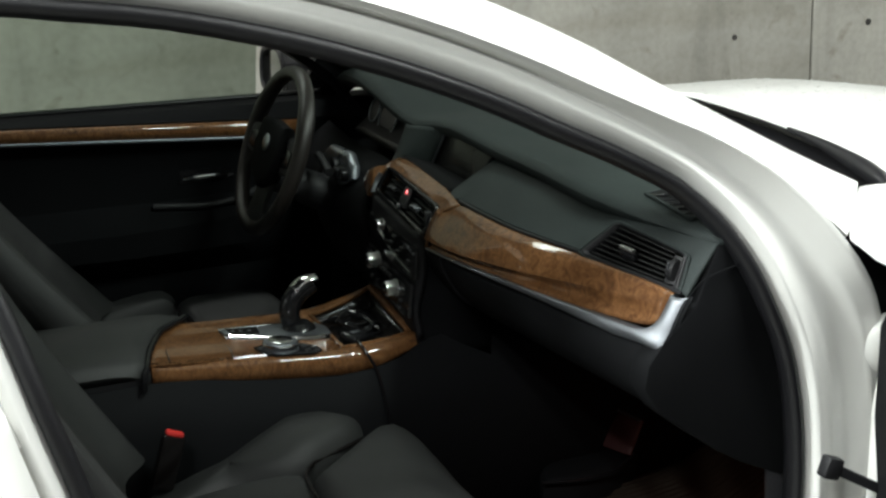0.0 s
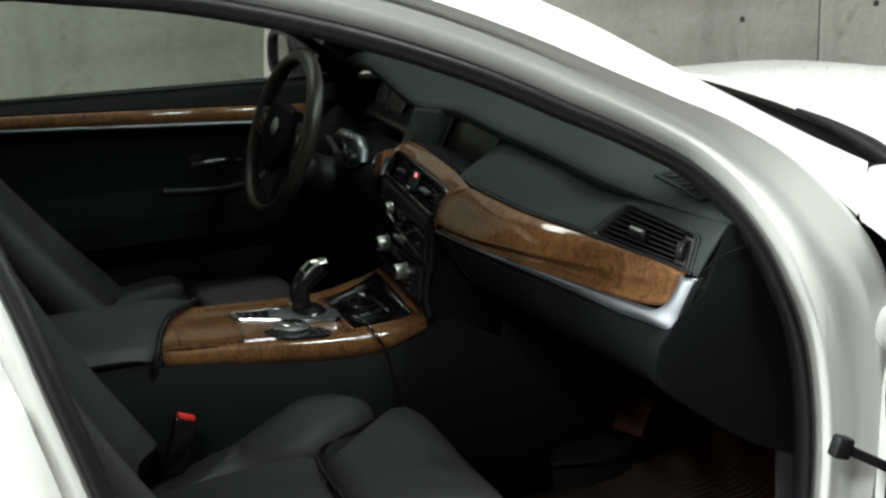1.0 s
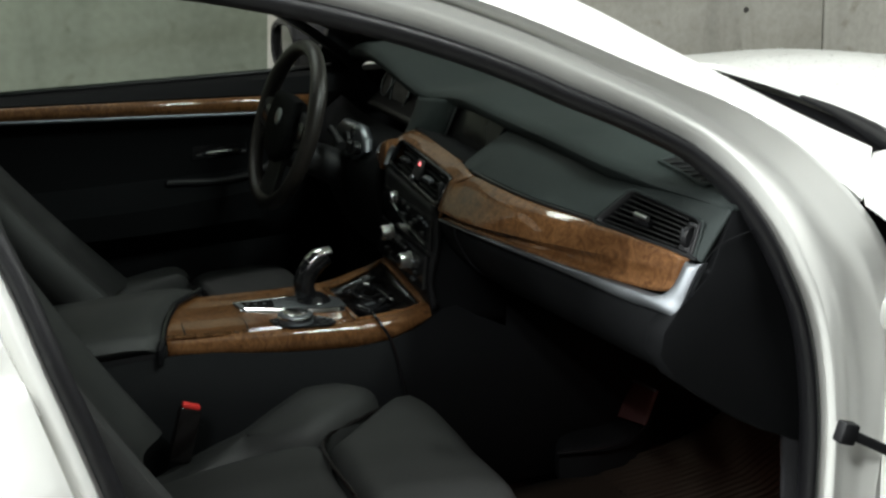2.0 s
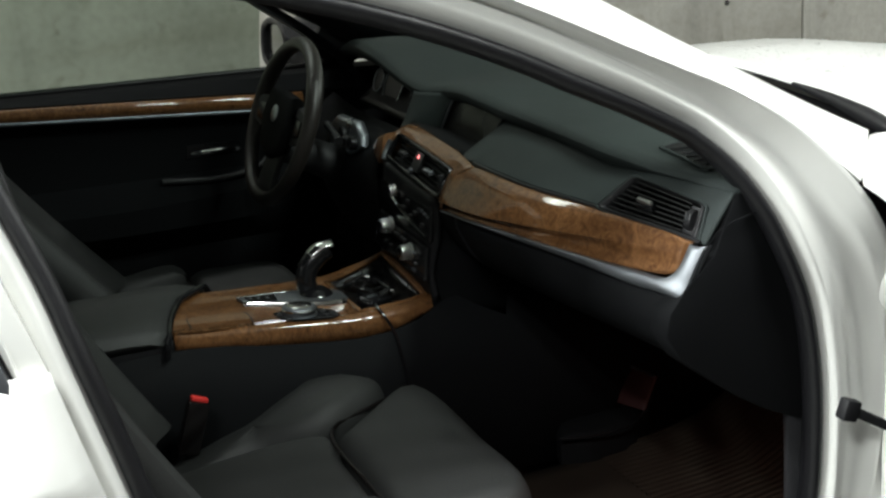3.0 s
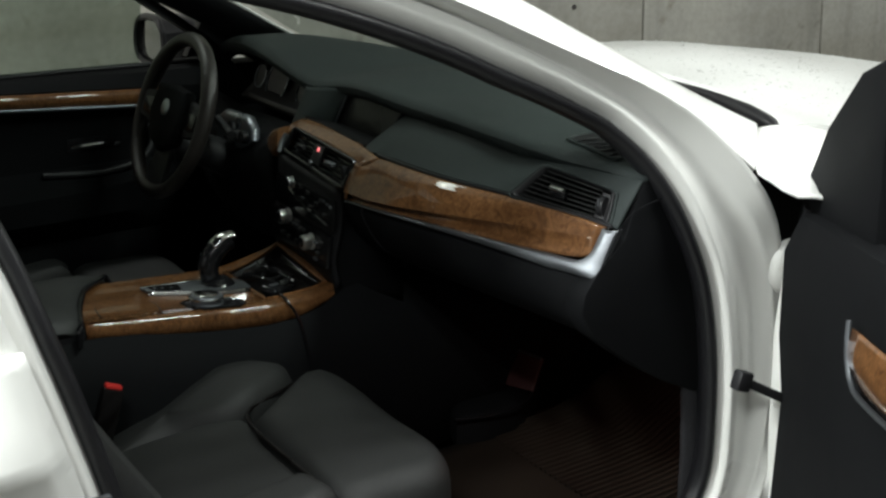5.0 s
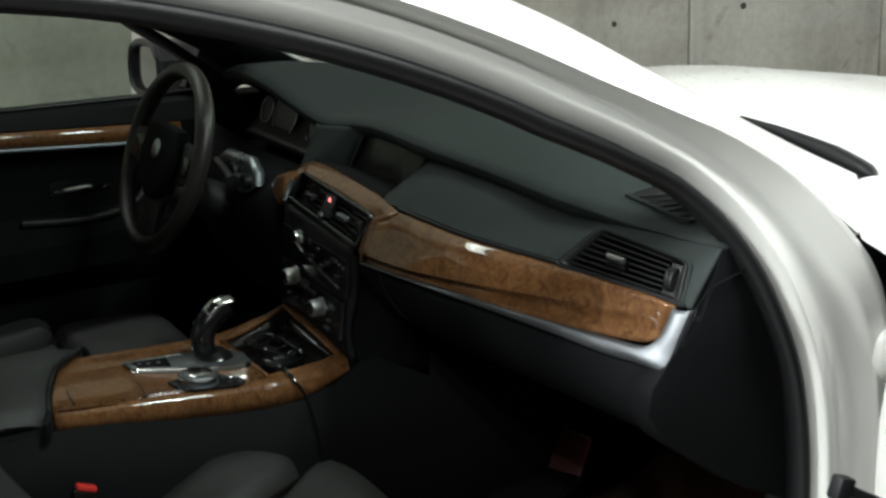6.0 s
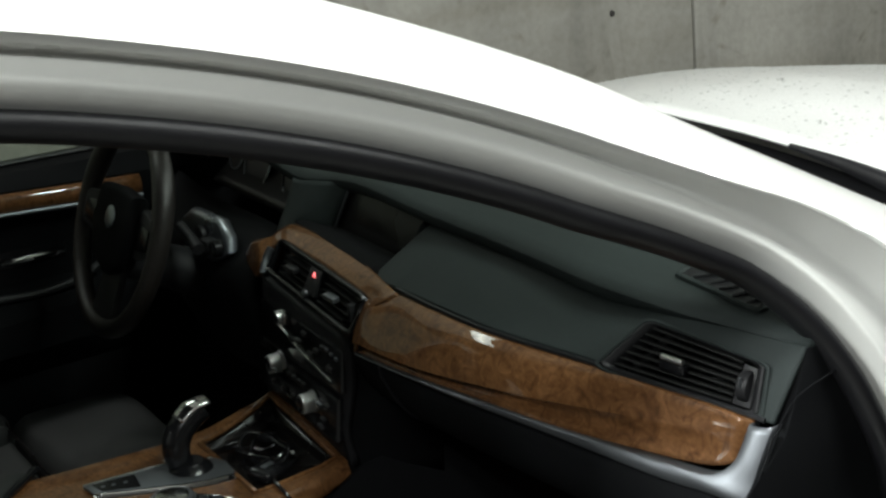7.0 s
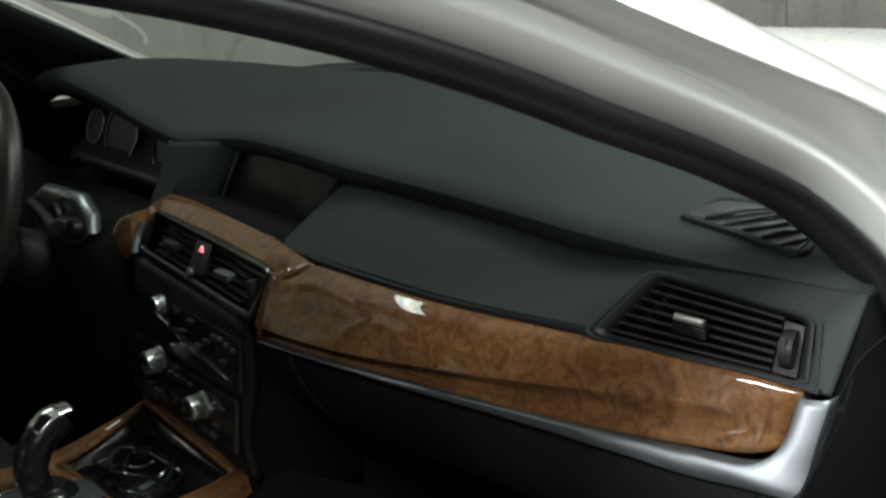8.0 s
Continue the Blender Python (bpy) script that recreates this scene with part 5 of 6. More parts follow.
# the front rim folds down against the stack
low_row = [bm.verts.new(v.co + Vector((0.004, 0, -0.03))) for v in vs[-1]]
for j in range(15):
    bm.faces.new((vs[-1][j], low_row[j], low_row[j + 1], vs[-1][j + 1]))
console = part("console_cover", bm, WOOD, car, "glossy burl wood console cover", thick=0.005)
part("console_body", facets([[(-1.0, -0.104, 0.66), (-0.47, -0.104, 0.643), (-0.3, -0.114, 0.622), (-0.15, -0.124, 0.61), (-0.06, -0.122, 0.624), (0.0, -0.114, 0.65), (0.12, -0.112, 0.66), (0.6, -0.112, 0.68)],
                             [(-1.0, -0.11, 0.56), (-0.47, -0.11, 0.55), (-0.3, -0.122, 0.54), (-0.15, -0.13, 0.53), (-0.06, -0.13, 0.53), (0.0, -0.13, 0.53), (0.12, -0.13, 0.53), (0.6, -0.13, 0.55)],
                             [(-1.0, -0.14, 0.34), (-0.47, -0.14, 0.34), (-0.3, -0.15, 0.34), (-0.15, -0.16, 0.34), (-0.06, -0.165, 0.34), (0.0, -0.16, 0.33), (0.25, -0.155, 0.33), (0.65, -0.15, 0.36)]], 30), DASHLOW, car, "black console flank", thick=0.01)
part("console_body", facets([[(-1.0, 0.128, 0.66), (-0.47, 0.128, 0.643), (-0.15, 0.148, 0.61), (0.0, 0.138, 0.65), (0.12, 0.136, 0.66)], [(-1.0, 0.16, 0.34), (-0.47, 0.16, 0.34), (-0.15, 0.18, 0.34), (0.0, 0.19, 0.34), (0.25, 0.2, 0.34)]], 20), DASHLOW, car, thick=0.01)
# tray under the opening
loop = []
for x in [-0.152 + 0.118 * i / 8 for i in range(9)]:
    loop.append(Vector((x, tray_edge(x)[0] - 0.001, deck(x, tray_edge(x)[0]) - 0.006)))
for x in [-0.034 - 0.118 * i / 8 for i in range(9)]:
    loop.append(Vector((x, tray_edge(x)[1] + 0.001, deck(x, tray_edge(x)[1]) - 0.006)))
mid = Vector((-0.095, 0.02, 0))
bm = bmesh.new()
vs = grid(bm, [loop, [Vector((mid.x + (p.x - mid.x) * 0.97, mid.y + (p.y - mid.y) * 0.97, 0.642)) for p in loop], [Vector((mid.x + (p.x - mid.x) * 0.88, mid.y + (p.y - mid.y) * 0.9, 0.634)) for p in loop]], closed=True)
bm.faces.new(vs[-1])
tray = part("storage_tray", bm, SCREEN, car, "open black storage tray in the console", thick=0.003)

part("tray_rim", tube([p + Vector((0, 0, 0.0055)) for p in loop], 0.0038, 8, closed=True), WOOD, tray)

# lid lines in the wood
for pts in ([(-0.435, -0.075, 0.6745), (-0.43, -0.02, 0.6755), (-0.415, 0.03, 0.6745)], [(-0.335, -0.085, 0.6605), (-0.33, -0.03, 0.6625), (-0.345, 0.02, 0.6635)]):
    part("lid_joint", tube(spline([(x, y, deck(x, y) - 0.0006) for x, y, z in pts], 10), 0.0014, 6), RUBBER, console)

# gear lever with its plate
def on_deck(pts, up=0.0):
    return [(x, y, deck(x, y) + up) for x, y in pts]


gate = part("gear_plate", slab(on_deck([(-0.328, 0.047), (-0.322, 0.012), (-0.26, -0.010), (-0.20, -0.030), (-0.165, -0.036), (-0.152, -0.026), (-0.150, 0.012), (-0.158, 0.030), (-0.225, 0.050)], 0.001), (0, 0, 1), 0.006, 0.0025), SILVER, car, "satin silver gear lever plate")
bm = bmesh.new()
grid(bm, [[p + Vector((0, 0.0015, 0.0026)), p + Vector((0, -0.0012, 0.0018)), p + Vector((0, -0.0042, -0.0034)), p + Vector((0, -0.0046, -0.0055))] for p in spline(on_deck([(-0.326, 0.013), (-0.26, -0.010), (-0.20, -0.030), (-0.158, -0.036)], 0.0055), 18)])
part("gate_rim", bm, CHROME, gate, "polished rim", thick=0.001)
part("gate_rim", tube(spline(on_deck([(-0.328, 0.048), (-0.225, 0.051), (-0.160, 0.032)], 0.0055), 16), 0.002, 8), CHROME, gate, "polished rim")
part("gate_window", slab(on_deck([(-0.318, 0.042), (-0.313, 0.016), (-0.268, 0.001), (-0.262, 0.042)], 0.0068), (0, 0, 1), 0.001), GLOSSBLACK, gate)
for x, y in ((-0.308, 0.028), (-0.295, 0.026), (-0.28, 0.024)):
    part("gate_mark", box((0.005, 0.004, 0.001), pose(x, y, deck(x, y) + 0.008, 0, 4, 0)), SILVER, gate)
part("gate_boot", turned([(0.030, 0), (0.027, 0.005), (0.022, 0.008), (0.018, 0.012)], pose(-0.196, 0.016, deck(-0.196, 0.016) + 0.006), 20), GLOSSBLACK, gate)
lever = part("gear_lever", tube(spline([(-0.203, 0.024, 0.655), (-0.209, 0.024, 0.68), (-0.202, 0.024, 0.703), (-0.186, 0.024, 0.719), (-0.166, 0.024, 0.730)], 18), [0.0165 + 0.002 * math.sin(i / 17 * math.pi) for i in range(18)], 16), GLOSSBLACK, car, "glossy black gear lever with chrome top")
part("lever_top", loft([[(-0.200, 0.008, 0.724), (-0.18, 0.007, 0.737), (-0.158, 0.008, 0.740)], [(-0.204, 0.020, 0.7275), (-0.184, 0.02, 0.7415), (-0.158, 0.02, 0.7435)], [(-0.205, 0.032, 0.727), (-0.184, 0.032, 0.741), (-0.158, 0.032, 0.743)], [(-0.200, 0.042, 0.722), (-0.18, 0.043, 0.735), (-0.158, 0.042, 0.738)]], 12, 3), CHROME, lever, "chrome strip on the lever", thick=0.006)
part("lever_button", box((0.02, 0.004, 0.012), pose(-0.205, 0.042, 0.706, 0, -35, 0), 0.002), SILVER, lever)

# rotary controller with its keys
CM = pose(-0.253, -0.070, deck(-0.253, -0.07) + 0.001, 0, 3, 0)
ctrl = part("controller", turned([(0.030, 0), (0.030, 0.003), (0.0265, 0.0045), (0.026, 0.010), (0.0285, 0.013), (0.026, 0.017), (0.018, 0.0185), (0.0, 0.0185)], CM, 32), SILVER, car, "chrome rotary controller on the console")
part("controller_ring", tube([CM @ Vector((0.0285 * math.cos(a * math.pi / 16), 0.0285 * math.sin(a * math.pi / 16), 0.013)) for a in range(32)], 0.0016, 6, closed=True), CHROME, ctrl, "polished ring")
part("controller_top", turned([(0.0205, 0.0187), (0.018, 0.0196), (0.0, 0.020)], CM, 28), CHROME, ctrl)
part("controller_base", slab(on_deck([(-0.293, -0.050), (-0.288, -0.078), (-0.270, -0.100), (-0.205, -0.106), (-0.190, -0.095), (-0.192, -0.072), (-0.215, -0.050), (-0.26, -0.036)], 0.0005), (0, 0, 1), 0.0035, 0.0015), GLOSSBLACK, ctrl)
for i, (x, y) in enumerate(((-0.214, -0.072), (-0.200, -0.082), (-0.213, -0.093), (-0.199, -0.098), (-0.284, -0.066), (-0.276, -0.092))):
    part("controller_key", box((0.011, 0.010, 0.004), pose(x, y, deck(x, y) + 0.0045, 0, 3, 15 * i), 0.0015), PLASTIC, ctrl)

# armrest; its front rim sweeps forward towards the driver
def arm_front(y):
    return float(np.interp(y, [-0.11, -0.047, 0.02, 0.065, 0.10, 0.132], [-0.478, -0.463, -0.438, -0.419, -0.392, -0.36]))


rows = []
for i in range(22):
    f = i / 21
    row = []
    for a, lift in ((-1, -1), (-1.02, -0.5), (-0.97, -0.25), (-0.86, -0.02), (-0.4, 0.08), (0, 0.1), (0.4, 0.08), (0.86, -0.02), (0.97, -0.25), (1.02, -0.5), (1, -1)):
        y = 0.012 + 0.117 * a
        xf = arm_front(y)
        x = -1.02 + (xf - 0.004 + 1.02) * f
        near = max(0.0, (x - xf + 0.07) / 0.07)
        top = 0.688 - 0.012 * near ** 2.2
        row.append(Vector((x, y, max(0.655, top + 0.042 * lift if lift < 0 else top + 0.04 * lift))))
    rows.append(row)
bm = bmesh.new()
grid(bm, rows)
arm = part("armrest", bm, LEATHER, car, "black leather centre armrest", thick=0.01)
edge = [(-0.485, -0.108, 0.636), (-0.482, -0.109, 0.66)] + [(arm_front(y) - 0.001, y, 0.674 - 0.006 * abs(y - 0.01) / 0.1) for y in (-0.10, -0.07, -0.035, 0.0, 0.035, 0.065, 0.09, 0.115, 0.13)] + [(-0.352, 0.136, 0.645)]
part("armrest_edge", tube(spline(edge, 50), 0.0055, 8), GLOSSBLACK, arm, "gloss black edge of the armrest")
part("armrest_base", box((0.55, 0.232, 0.03), pose(-0.745, 0.012, 0.652), 0.008), PLASTIC, arm)


# ---- seats ----
def seat(yc, label, group, back_x, lean):
    st = part("front_seat", box((0.50, 0.46, 0.12), pose(-0.42, yc, 0.40), 0.03, 3), PLASTIC, car, label)
    s = yc
    s0 = 1 if yc < 0 else -1   # +1: console side is +y
    def q(x, w):
        return (x, s + s0 * w)
    def tilted(bm, k):
        for v in bm.verts:
            v.co.z -= k * max(0.0, -0.27 - v.co.x) * min(1.0, max(0.0, (v.co.z - 0.38) / 0.1))
        return bm

    part("thigh_pad", cushion([q(-0.276, 0.090), q(-0.20, 0.158), q(-0.118, 0.222), q(-0.088, 0.19), q(-0.078, 0.08), q(-0.078, -0.08), q(-0.088, -0.20), q(-0.125, -0.245), q(-0.20, -0.252), q(-0.285, -0.24), q(-0.292, -0.1)], 0.40, 0.545, 0.044, 0.006), LEATHER, st, "black leather thigh pad")
    part("seat_cushion", tilted(cushion([q(-0.30, -0.165), q(-0.295, 0.0), q(-0.288, 0.095), q(-0.40, 0.14), q(-0.55, 0.15), q(-0.62, 0.14), q(-0.62, -0.15), q(-0.5, -0.165)], 0.42, 0.542, 0.025, 0.002), 0.16), LEATHER, st, "black leather seat cushion")
    part("seat_bolster", tilted(cushion([q(-0.155, 0.205), q(-0.175, 0.165), q(-0.285, 0.105), q(-0.40, 0.155), q(-0.55, 0.165), q(-0.64, 0.17), q(-0.64, 0.24), q(-0.45, 0.25), q(-0.28, 0.25), q(-0.19, 0.245)], 0.40, 0.570, 0.045, 0.004), 0.42), LEATHER, st, "raised leather side bolster")
    part("seat_bolster", tilted(cushion([q(-0.295, -0.18), q(-0.40, -0.175), q(-0.55, -0.17), q(-0.64, -0.17), q(-0.64, -0.25), q(-0.45, -0.262), q(-0.30, -0.258)], 0.40, 0.568, 0.04, 0.006), 0.12), LEATHER, st, "raised leather side bolster")
    part("seat_seam", tube(spline([(-0.300, s + s0 * -0.225, 0.545), (-0.296, s + s0 * -0.1, 0.538), (-0.286, s + s0 * 0.085, 0.538), (-0.20, s + s0 * 0.145, 0.54), (-0.14, s + s0 * 0.195, 0.53)], 24), 0.0032, 8), SCREEN, st, "deep seam between the pads")
    bm = bmesh.new()
    rows = []
    for i in range(15):
        f = i / 14
        z = 0.55 + 0.62 * f
        xb = back_x - lean * f - 0.03 * math.sin(f * math.pi)
        w = 0.245 - 0.05 * max(0, f - 0.6) / 0.4
        th = 0.13 - 0.05 * f
        row = []
        for a, d in ((-1.0, -0.5), (-1.02, 0.1), (-0.97, 0.45), (-0.86, 0.52), (-0.72, 0.30), (-0.6, 0.12), (-0.3, 0.08), (0, 0.07), (0.3, 0.08), (0.6, 0.12), (0.72, 0.30), (0.86, 0.52), (0.97, 0.45), (1.02, 0.1), (1.0, -0.5), (0.5, -0.62), (-0.5, -0.62)):
            bolster = 1.0 if abs(a) < 0.65 else (1.0 - 0.5 * f)
            row.append(Vector((xb + th * d * bolster, s + w * a, z)))
        rows.append(row)
    vs = grid(bm, rows, closed=True)
    bm.faces.new(vs[-1])
    part("backrest", bm, LEATHER, st, "black leather backrest with side bolsters", soft=1)
    part("headrest", box((0.09, 0.26, 0.17), pose(back_x - 1.1 * lean - 0.01, yc, 1.245, 0, -12, 0), 0.04, 4), LEATHER, st)
    for d in (-0.06, 0.06):
        part("headrest_rod", tube([(back_x - 0.95 * lean, yc + d, 1.12), (back_x - 1.05 * lean, yc + d, 1.20)], 0.007, 8), CHROME, st)
    return st


passenger = seat(-0.385, "black leather passenger seat pushed forward", "front seats", -0.565, 0.25)
driver = seat(0.40, "black leather driver seat", "front seats", -0.475, 0.39)
buckle = part("belt_buckle", box((0.036, 0.022, 0.09), pose(-0.468, -0.165, 0.537, 0, 18, 0), 0.006), SCREEN, car, "black belt buckle with red release")
part("buckle_release", box((0.028, 0.014, 0.008), pose(-0.454, -0.166, 0.582, 0, 22, 0), 0.003), RED, buckle, "red release button")

# ---- driver's door, shut ----
ddoor = part("driver_door", facets([[(-0.70, 0.80, 0.927), (-0.3, 0.80, 0.924), (0.2, 0.79, 0.918)], [(-0.70, 0.86, 0.78), (-0.3, 0.87, 0.78), (0.4, 0.86, 0.78)], [(-0.66, 0.85, 0.4), (-0.3, 0.85, 0.4), (0.4, 0.84, 0.4)]], 14), WHITE, car, "white driver door, shut", thick=0.02)


def waist(x):
    return 0.9195 - 0.019 * x


def wood_line(x, part_way):
    """Height of the wood strip on the driver's door, from its top (0) to its foot (1)."""
    return (0.8795 - 0.064 * x) * (1 - part_way) + (0.8475 - 0.074 * x) * part_way


CARD = [[(x, 0.775, waist(x)) for x in (-0.72, -0.3, 0.34)], [(x, 0.735, waist(x) - 0.006) for x in (-0.72, -0.3, 0.34)], [(x, 0.71, wood_line(x, -0.1)) for x in (-0.72, -0.3, 0.34)],
        [(x, 0.715, wood_line(x, 1.35)) for x in (-0.72, -0.3, 0.34)], [(x, 0.735, wood_line(x, 2.4)) for x in (-0.72, -0.3, 0.34)], [(-0.72, 0.745, 0.73), (-0.3, 0.745, 0.725), (0.34, 0.74, 0.725)],
        [(-0.72, 0.66, 0.695), (-0.3, 0.66, 0.685), (0.3, 0.71, 0.72)], [(-0.72, 0.665, 0.64), (-0.3, 0.665, 0.63), (0.3, 0.71, 0.63)], [(-0.72, 0.73, 0.58), (-0.3, 0.73, 0.57), (0.34, 0.73, 0.57)], [(-0.70, 0.72, 0.38), (-0.3, 0.72, 0.36), (0.1, 0.72, 0.36)]]
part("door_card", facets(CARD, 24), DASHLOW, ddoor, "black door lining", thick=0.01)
along = [-0.70 + 0.12 * k for k in range(7)]
part("door_trim", loft([[(x, 0.706, wood_line(x, 0.0)) for x in along], [(x, 0.699, wood_line(x, 0.2)) for x in along], [(x, 0.697, wood_line(x, 0.6)) for x in along], [(x, 0.702, wood_line(x, 1.0)) for x in along]], 26, 4), WOOD, ddoor, "glossy burl wood door trim", thick=0.006)
part("silver_strip", tube(spline([(x, 0.702, wood_line(x, 1.14)) for x in along], 26), 0.0042, 8), SILVER, ddoor, "satin silver strip below the wood")
h = part("door_handle", tube(spline([(-0.233, 0.743, 0.768), (-0.203, 0.733, 0.770), (-0.158, 0.731, 0.770), (-0.118, 0.741, 0.766)], 14), [0.003 + 0.0025 * math.sin(math.pi * k / 13) for k in range(14)], 8), CHROME, ddoor, "chrome door pull")
part("handle_cup", slab([(-0.24, 0.738, 0.757), (-0.12, 0.738, 0.757), (-0.115, 0.738, 0.789), (-0.235, 0.738, 0.789)], (0, 1, 0), 0.01, 0.003), GLOSSBLACK, h)
# moulded pull below the handle
part("door_pocket_edge", tube(spline([(-0.30, 0.716, 0.722), (-0.18, 0.700, 0.716), (-0.09, 0.702, 0.732), (-0.055, 0.716, 0.765), (-0.05, 0.735, 0.80)], 24), 0.007, 8), PLASTIC, ddoor)
part("waist_seal", tube(spline([(x, 0.778, waist(x) + 0.002) for x in (-0.75, -0.3, 0.13)], 16), 0.007, 8), RUBBER, ddoor)
bm = bmesh.new()
grid(bm, [[Vector((x, -side_y(z, -0.785), z)) for z in (0.915, 1.0, 1.1, 1.2, 1.29)] for x in (-0.76, -0.5, -0.3, -0.05)])
part("door_pane", bm, SIDEGLASS, ddoor, "green-tinted side window", shadow=False)
part("sail_panel", slab([(0.05, 0.748, 0.935), (0.23, 0.745, 0.93), (0.21, 0.738, 0.97), (0.13, 0.728, 1.005), (0.085, 0.722, 1.022)], (0, 1, 0), 0.03, 0.004), PLASTIC, ddoor)
# front pillar lining
part("pillar_lining", loft([[(0.20, 0.72, 0.945), (0.10, 0.70, 1.0), (0.0, 0.67, 1.055), (-0.15, 0.625, 1.13), (-0.35, 0.585, 1.205), (-0.6, 0.56, 1.265)],
                            [(0.25, 0.676, 0.955), (0.16, 0.640, 1.00), (0.05, 0.615, 1.062), (-0.10, 0.59, 1.145), (-0.3, 0.565, 1.24), (-0.55, 0.53, 1.30)],
                            [(0.275, 0.660, 0.968), (0.20, 0.622, 1.009), (0.109, 0.603, 1.062), (-0.04, 0.58, 1.145), (-0.25, 0.55, 1.235), (-0.5, 0.5, 1.315)]], 24, 4), PLASTIC, car, "dark front pillar lining", thick=0.004)

part("pillar_flange", tube(spline([(0.272, 0.655, 0.973), (0.250, 0.633, 0.983), (0.185, 0.614, 1.020), (0.109, 0.598, 1.066), (-0.04, 0.575, 1.150), (-0.245, 0.550, 1.240)], 30), 0.0035, 8), WHITE, car, "thin white body edge along the windscreen")

# exterior mirror on the driver's side
mirror = part("wing_mirror", loft([[(0.045, 0.86, 0.985), (0.045, 0.87, 0.92), (0.045, 0.93, 0.902), (0.045, 1.02, 0.905), (0.045, 1.055, 0.93), (0.045, 1.04, 0.99), (0.045, 0.98, 1.015), (0.045, 0.90, 1.015), (0.045, 0.86, 0.985)],
                                   [(0.13, 0.86, 0.985), (0.13, 0.87, 0.92), (0.13, 0.93, 0.90), (0.13, 1.02, 0.903), (0.13, 1.05, 0.93), (0.13, 1.035, 0.99), (0.13, 0.98, 1.01), (0.13, 0.90, 1.01), (0.13, 0.86, 0.985)],
                                   [(0.17, 0.92, 0.97), (0.17, 0.92, 0.94), (0.17, 0.94, 0.935), (0.17, 0.98, 0.935), (0.17, 1.0, 0.945), (0.17, 0.99, 0.97), (0.17, 0.97, 0.98), (0.17, 0.94, 0.98), (0.17, 0.92, 0.97)]], 37, 5), RUBBER, car, "dark wing mirror outside the driver window")
part("mirror_glass", slab([(0.044, 0.872, 0.98), (0.044, 0.88, 0.925), (0.044, 0.935, 0.911), (0.044, 1.015, 0.913), (0.044, 1.043, 0.935), (0.044, 1.03, 0.985), (0.044, 0.978, 1.006), (0.044, 0.905, 1.006)], (1, 0, 0), 0.004, 0.001), MIRROR, mirror, "mirror glass reflecting the concrete wall")
part("mirror_rim", tube(spline([(0.042, 0.865, 0.985), (0.042, 0.87, 0.92), (0.042, 0.93, 0.904), (0.042, 1.02, 0.906), (0.042, 1.052, 0.932), (0.042, 1.036, 0.99), (0.042, 0.98, 1.013), (0.042, 0.90, 1.013), (0.042, 0.865, 0.985)], 50)[:-1], 0.0075, 8, closed=True), RUBBER, mirror)
part("mirror_foot", tube([(0.12, 0.76, 0.94), (0.11, 0.82, 0.935), (0.10, 0.89, 0.93)], [0.03, 0.022, 0.025], 12), GLOSSBLACK, mirror)
mirror.location.z = -0.012

# ---- cabin floor ----
part("cabin_floor", facets([[(-1.9, -0.73, 0.31), (-0.5, -0.73, 0.31), (0.25, -0.72, 0.31), (0.50, -0.66, 0.36), (0.70, -0.6, 0.55)], [(-1.9, -0.45, 0.30), (-0.5, -0.45, 0.30), (0.25, -0.45, 0.30), (0.52, -0.45, 0.34), (0.74, -0.45, 0.56)],
                            [(-1.9, -0.13, 0.30), (-0.5, -0.13, 0.30), (0.25, -0.13, 0.30), (0.52, -0.13, 0.34), (0.74, -0.13, 0.56)], [(-1.9, -0.06, 0.45), (-0.5, -0.06, 0.45), (0.25, -0.06, 0.45), (0.52, -0.06, 0.50), (0.74, -0.05, 0.6)],
                            [(-1.9, 0.06, 0.45), (-0.5, 0.06, 0.45), (0.25, 0.06, 0.45), (0.52, 0.06, 0.50), (0.74, 0.05, 0.6)], [(-1.9, 0.13, 0.30), (-0.5, 0.13, 0.30), (0.25, 0.13, 0.30), (0.52, 0.13, 0.34), (0.74, 0.13, 0.56)],
                            [(-1.9, 0.73, 0.31), (-0.5, 0.73, 0.31), (0.25, 0.72, 0.31), (0.50, 0.66, 0.36), (0.70, 0.6, 0.55)]], 26), CARPET, car, "dark carpeted cabin floor", thick=0.02)
part("bulkhead", facets([[(0.70, -0.72, 0.45), (0.72, 0, 0.5), (0.70, 0.72, 0.45)], [(0.58, -0.66, 0.90), (0.62, 0, 0.91), (0.58, 0.66, 0.87)]], 10), CARPET, car, thick=0.02)

mat = part("floor_mat", loft([[(-0.08, -0.64, 0.324), (0.15, -0.64, 0.324), (0.40, -0.62, 0.337), (0.56, -0.56, 0.41)], [(-0.08, -0.45, 0.322), (0.15, -0.45, 0.322), (0.40, -0.45, 0.332), (0.58, -0.45, 0.41)], [(-0.08, -0.21, 0.326), (0.15, -0.21, 0.326), (0.40, -0.19, 0.340), (0.58, -0.19, 0.42)]], 20, 6), MATFIBRE, None, "brown-black ribbed floor mat in the footwell", thick=0.006, side=1.0)
tagged(mat, "brown-black ribbed floor mat in the passenger footwell", "floor mat")
for i in range(28):
    y = -0.60 + 0.0148 * i
    part("rib", tube([(0.22, y, 0.331), (0.33, y, 0.336), (0.42, y, 0.346), (0.55, y + 0.01, 0.404)], 0.0042, 6), MATFIBRE, mat)
mat.location.z = 0.012

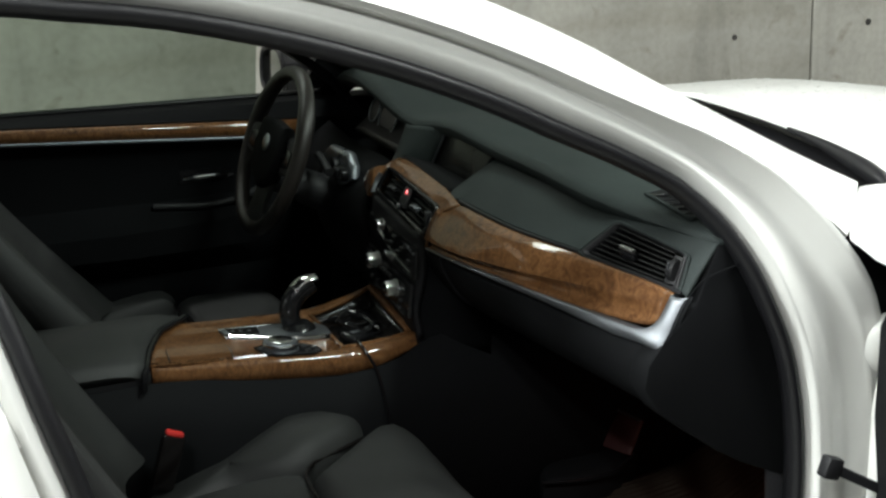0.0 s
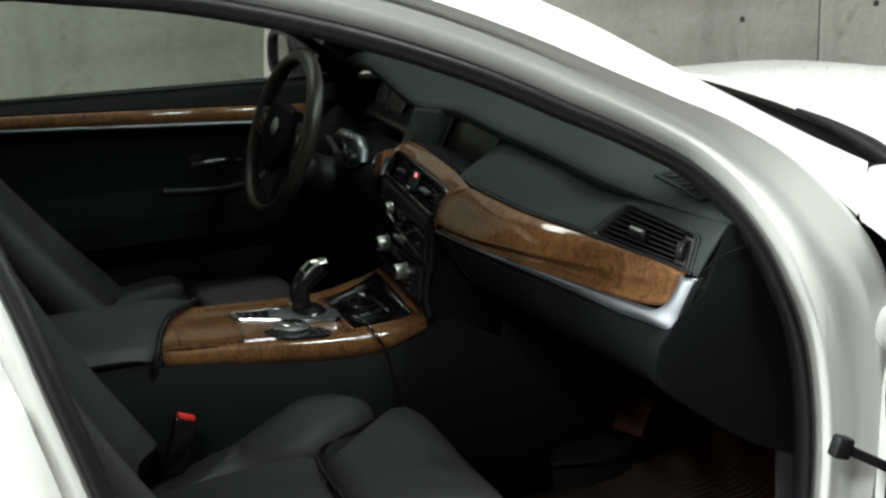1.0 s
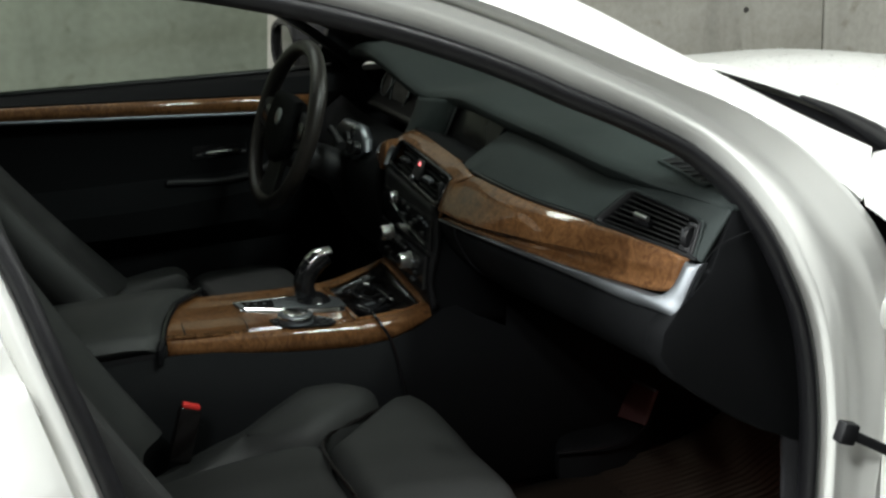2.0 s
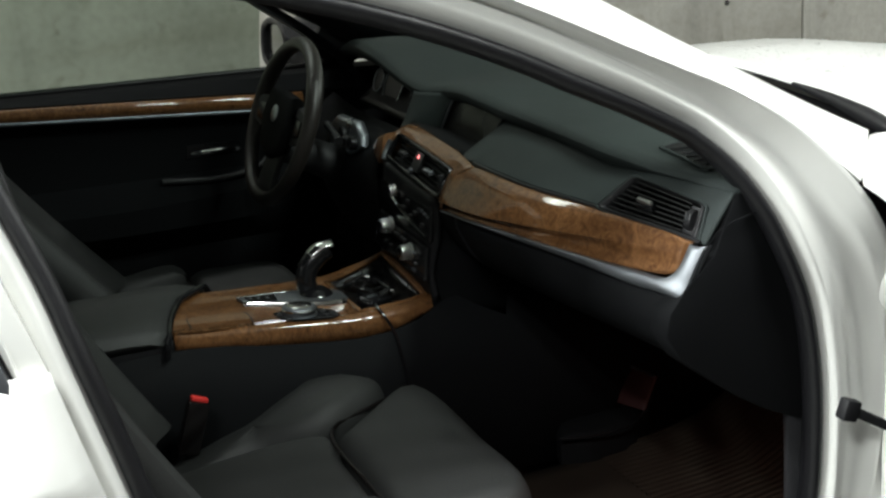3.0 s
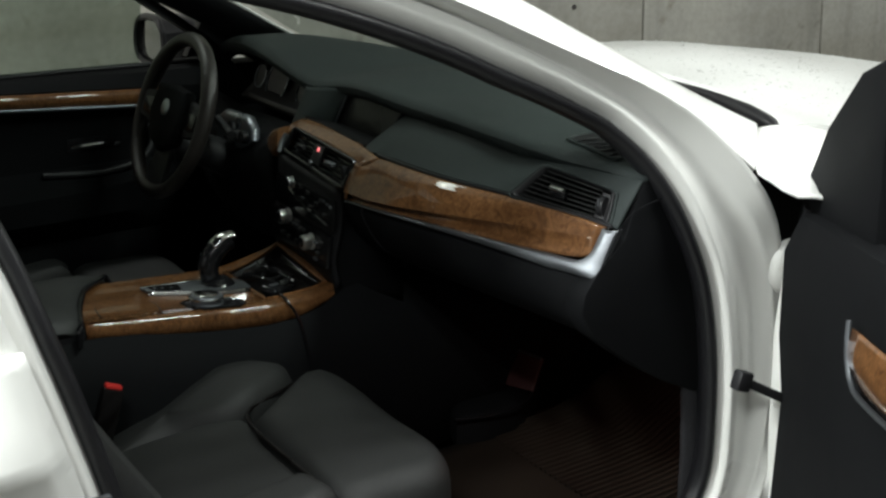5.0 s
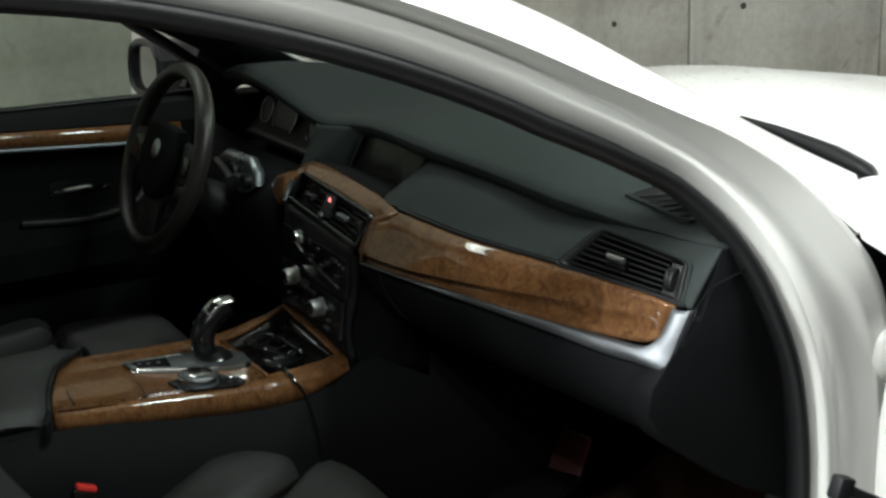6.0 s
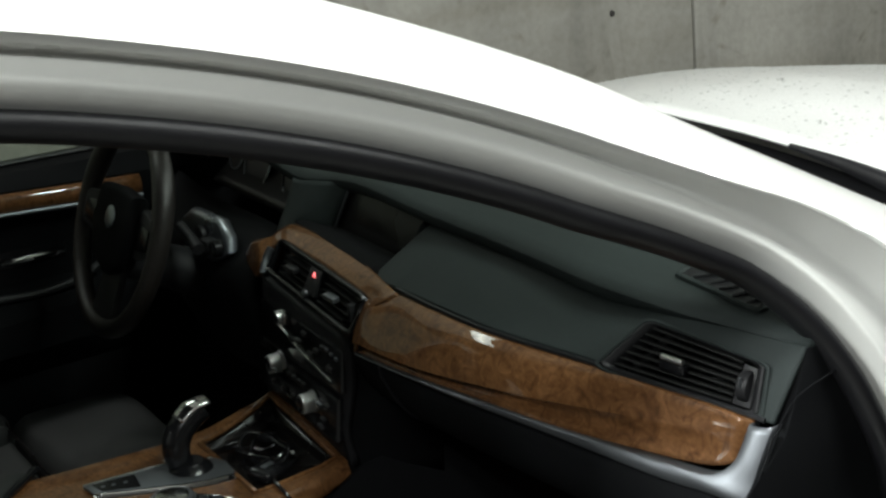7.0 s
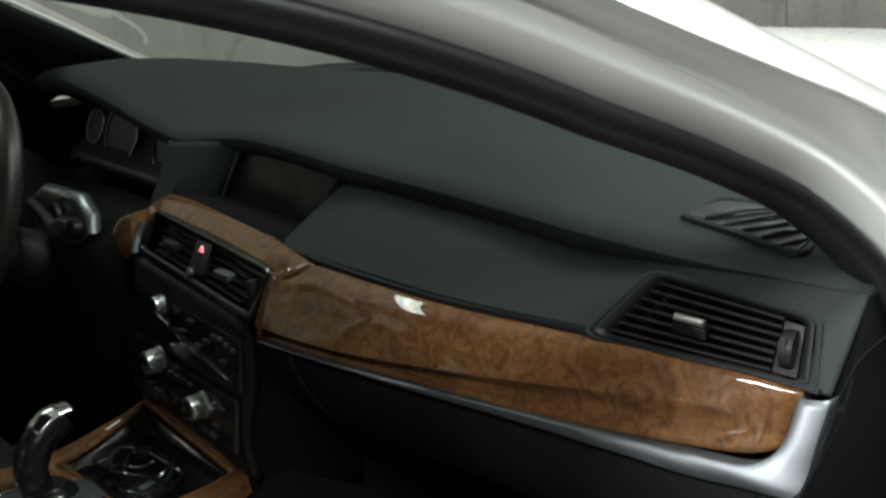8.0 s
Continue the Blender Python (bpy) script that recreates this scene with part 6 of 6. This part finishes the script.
# small bag in the footwell
bag = part("pouch", cushion([(0.150, -0.213), (0.206, -0.230), (0.280, -0.218), (0.338, -0.178), (0.365, -0.150), (0.28, -0.138), (0.18, -0.150)], 0.338, 0.396, 0.02, 0.002), DASHLOW, None)
tagged(bag, "small black pouch with dark red flap on the floor mat", "pouch")
part("pouch_panel", slab([(0.335, -0.13, 0.46), (0.348, -0.197, 0.46), (0.318, -0.205, 0.405), (0.295, -0.15, 0.405)], (1, 0, 0), 0.008, 0.003), REDTRIM, bag, "dark red flap")
part("flap_edge", tube([(0.333, -0.13, 0.463), (0.346, -0.199, 0.463)], 0.0022, 8), GREYMETAL, bag)
part("pouch_piping", tube(spline([(0.142, -0.224, 0.398), (0.206, -0.242, 0.398), (0.262, -0.238, 0.399), (0.298, -0.222, 0.400), (0.332, -0.196, 0.401), (0.352, -0.176, 0.405), (0.365, -0.168, 0.42)], 24), 0.003, 8), GLOSSBLACK, bag, "glossy rim")

# ---- loose things in the tray ----
random.seed(4)
cable = new("charging_cable", None)
tagged(cable, "thin black charging cable coiled in the storage tray", "cable")
pts = [(-0.09, -0.14, 0.50), (-0.105, -0.127, 0.60), (-0.122, -0.117, 0.642), (-0.125, -0.088, 0.652), (-0.112, -0.06, 0.645), (-0.09, 0.0, 0.634)]
for k in range(26):
    a = k * 0.75
    r = 0.028 + 0.008 * math.sin(k * 1.7)
    pts.append((-0.092 + r * math.cos(a), 0.012 + 1.5 * r * math.sin(a), 0.640 + 0.008 * math.sin(k * 1.1) + 0.0004 * k))
part("wire", tube(spline(pts, 260), 0.0028, 6), GLOSSBLACK, cable)
part("plug", box((0.03, 0.018, 0.011), pose(-0.075, 0.045, 0.650, 10, 14, 40), 0.003), GLOSSBLACK, cable)
part("plug", box((0.026, 0.016, 0.01), pose(-0.115, 0.066, 0.645, 0, -10, -30), 0.003), GLOSSBLACK, cable)
key = part("key_fob", box((0.058, 0.036, 0.016), pose(-0.108, -0.035, 0.642, 8, 6, 30), 0.006, 3), GLOSSBLACK, None)
tagged(key, "glossy black key fob with a chrome edge in the tray", "key")
part("fob_edge", box((0.022, 0.008, 0.003), pose(-0.112, -0.036, 0.6505, 8, 6, 30), 0.001), SILVER, key)

# ---- water drops ----
random.seed(7)
bm = bmesh.new()
base = bmesh.new()
bmesh.ops.create_icosphere(base, subdivisions=1, radius=1.0)
for f in [f for f in base.faces if f.calc_center_median().z < -0.3]:
    base.faces.remove(f)
tri = [[v.co.copy() for v in f.verts] for f in base.faces]
base.free()


def drop(c, r):
    for t in tri:
        bm.faces.new([bm.verts.new((c[0] + r * v.x, c[1] + r * v.y, c[2] + 0.55 * r * v.z)) for v in t])


for _ in range(2600):
    x, y = random.uniform(0.62, 1.9), random.uniform(-0.55, 0.68)
    drop((x, y, crown(x, y)), random.uniform(0.001, 0.003) * (1.3 if random.random() < 0.15 else 1))
me = bpy.data.meshes.new("water_drops")
bm.to_mesh(me)
bm.free()
me.materials.append(WATER)
me.shade_smooth()
tagged(new("water_drops", me), "scattered small water drops on the white bonnet", "water drops", kind="stuff")
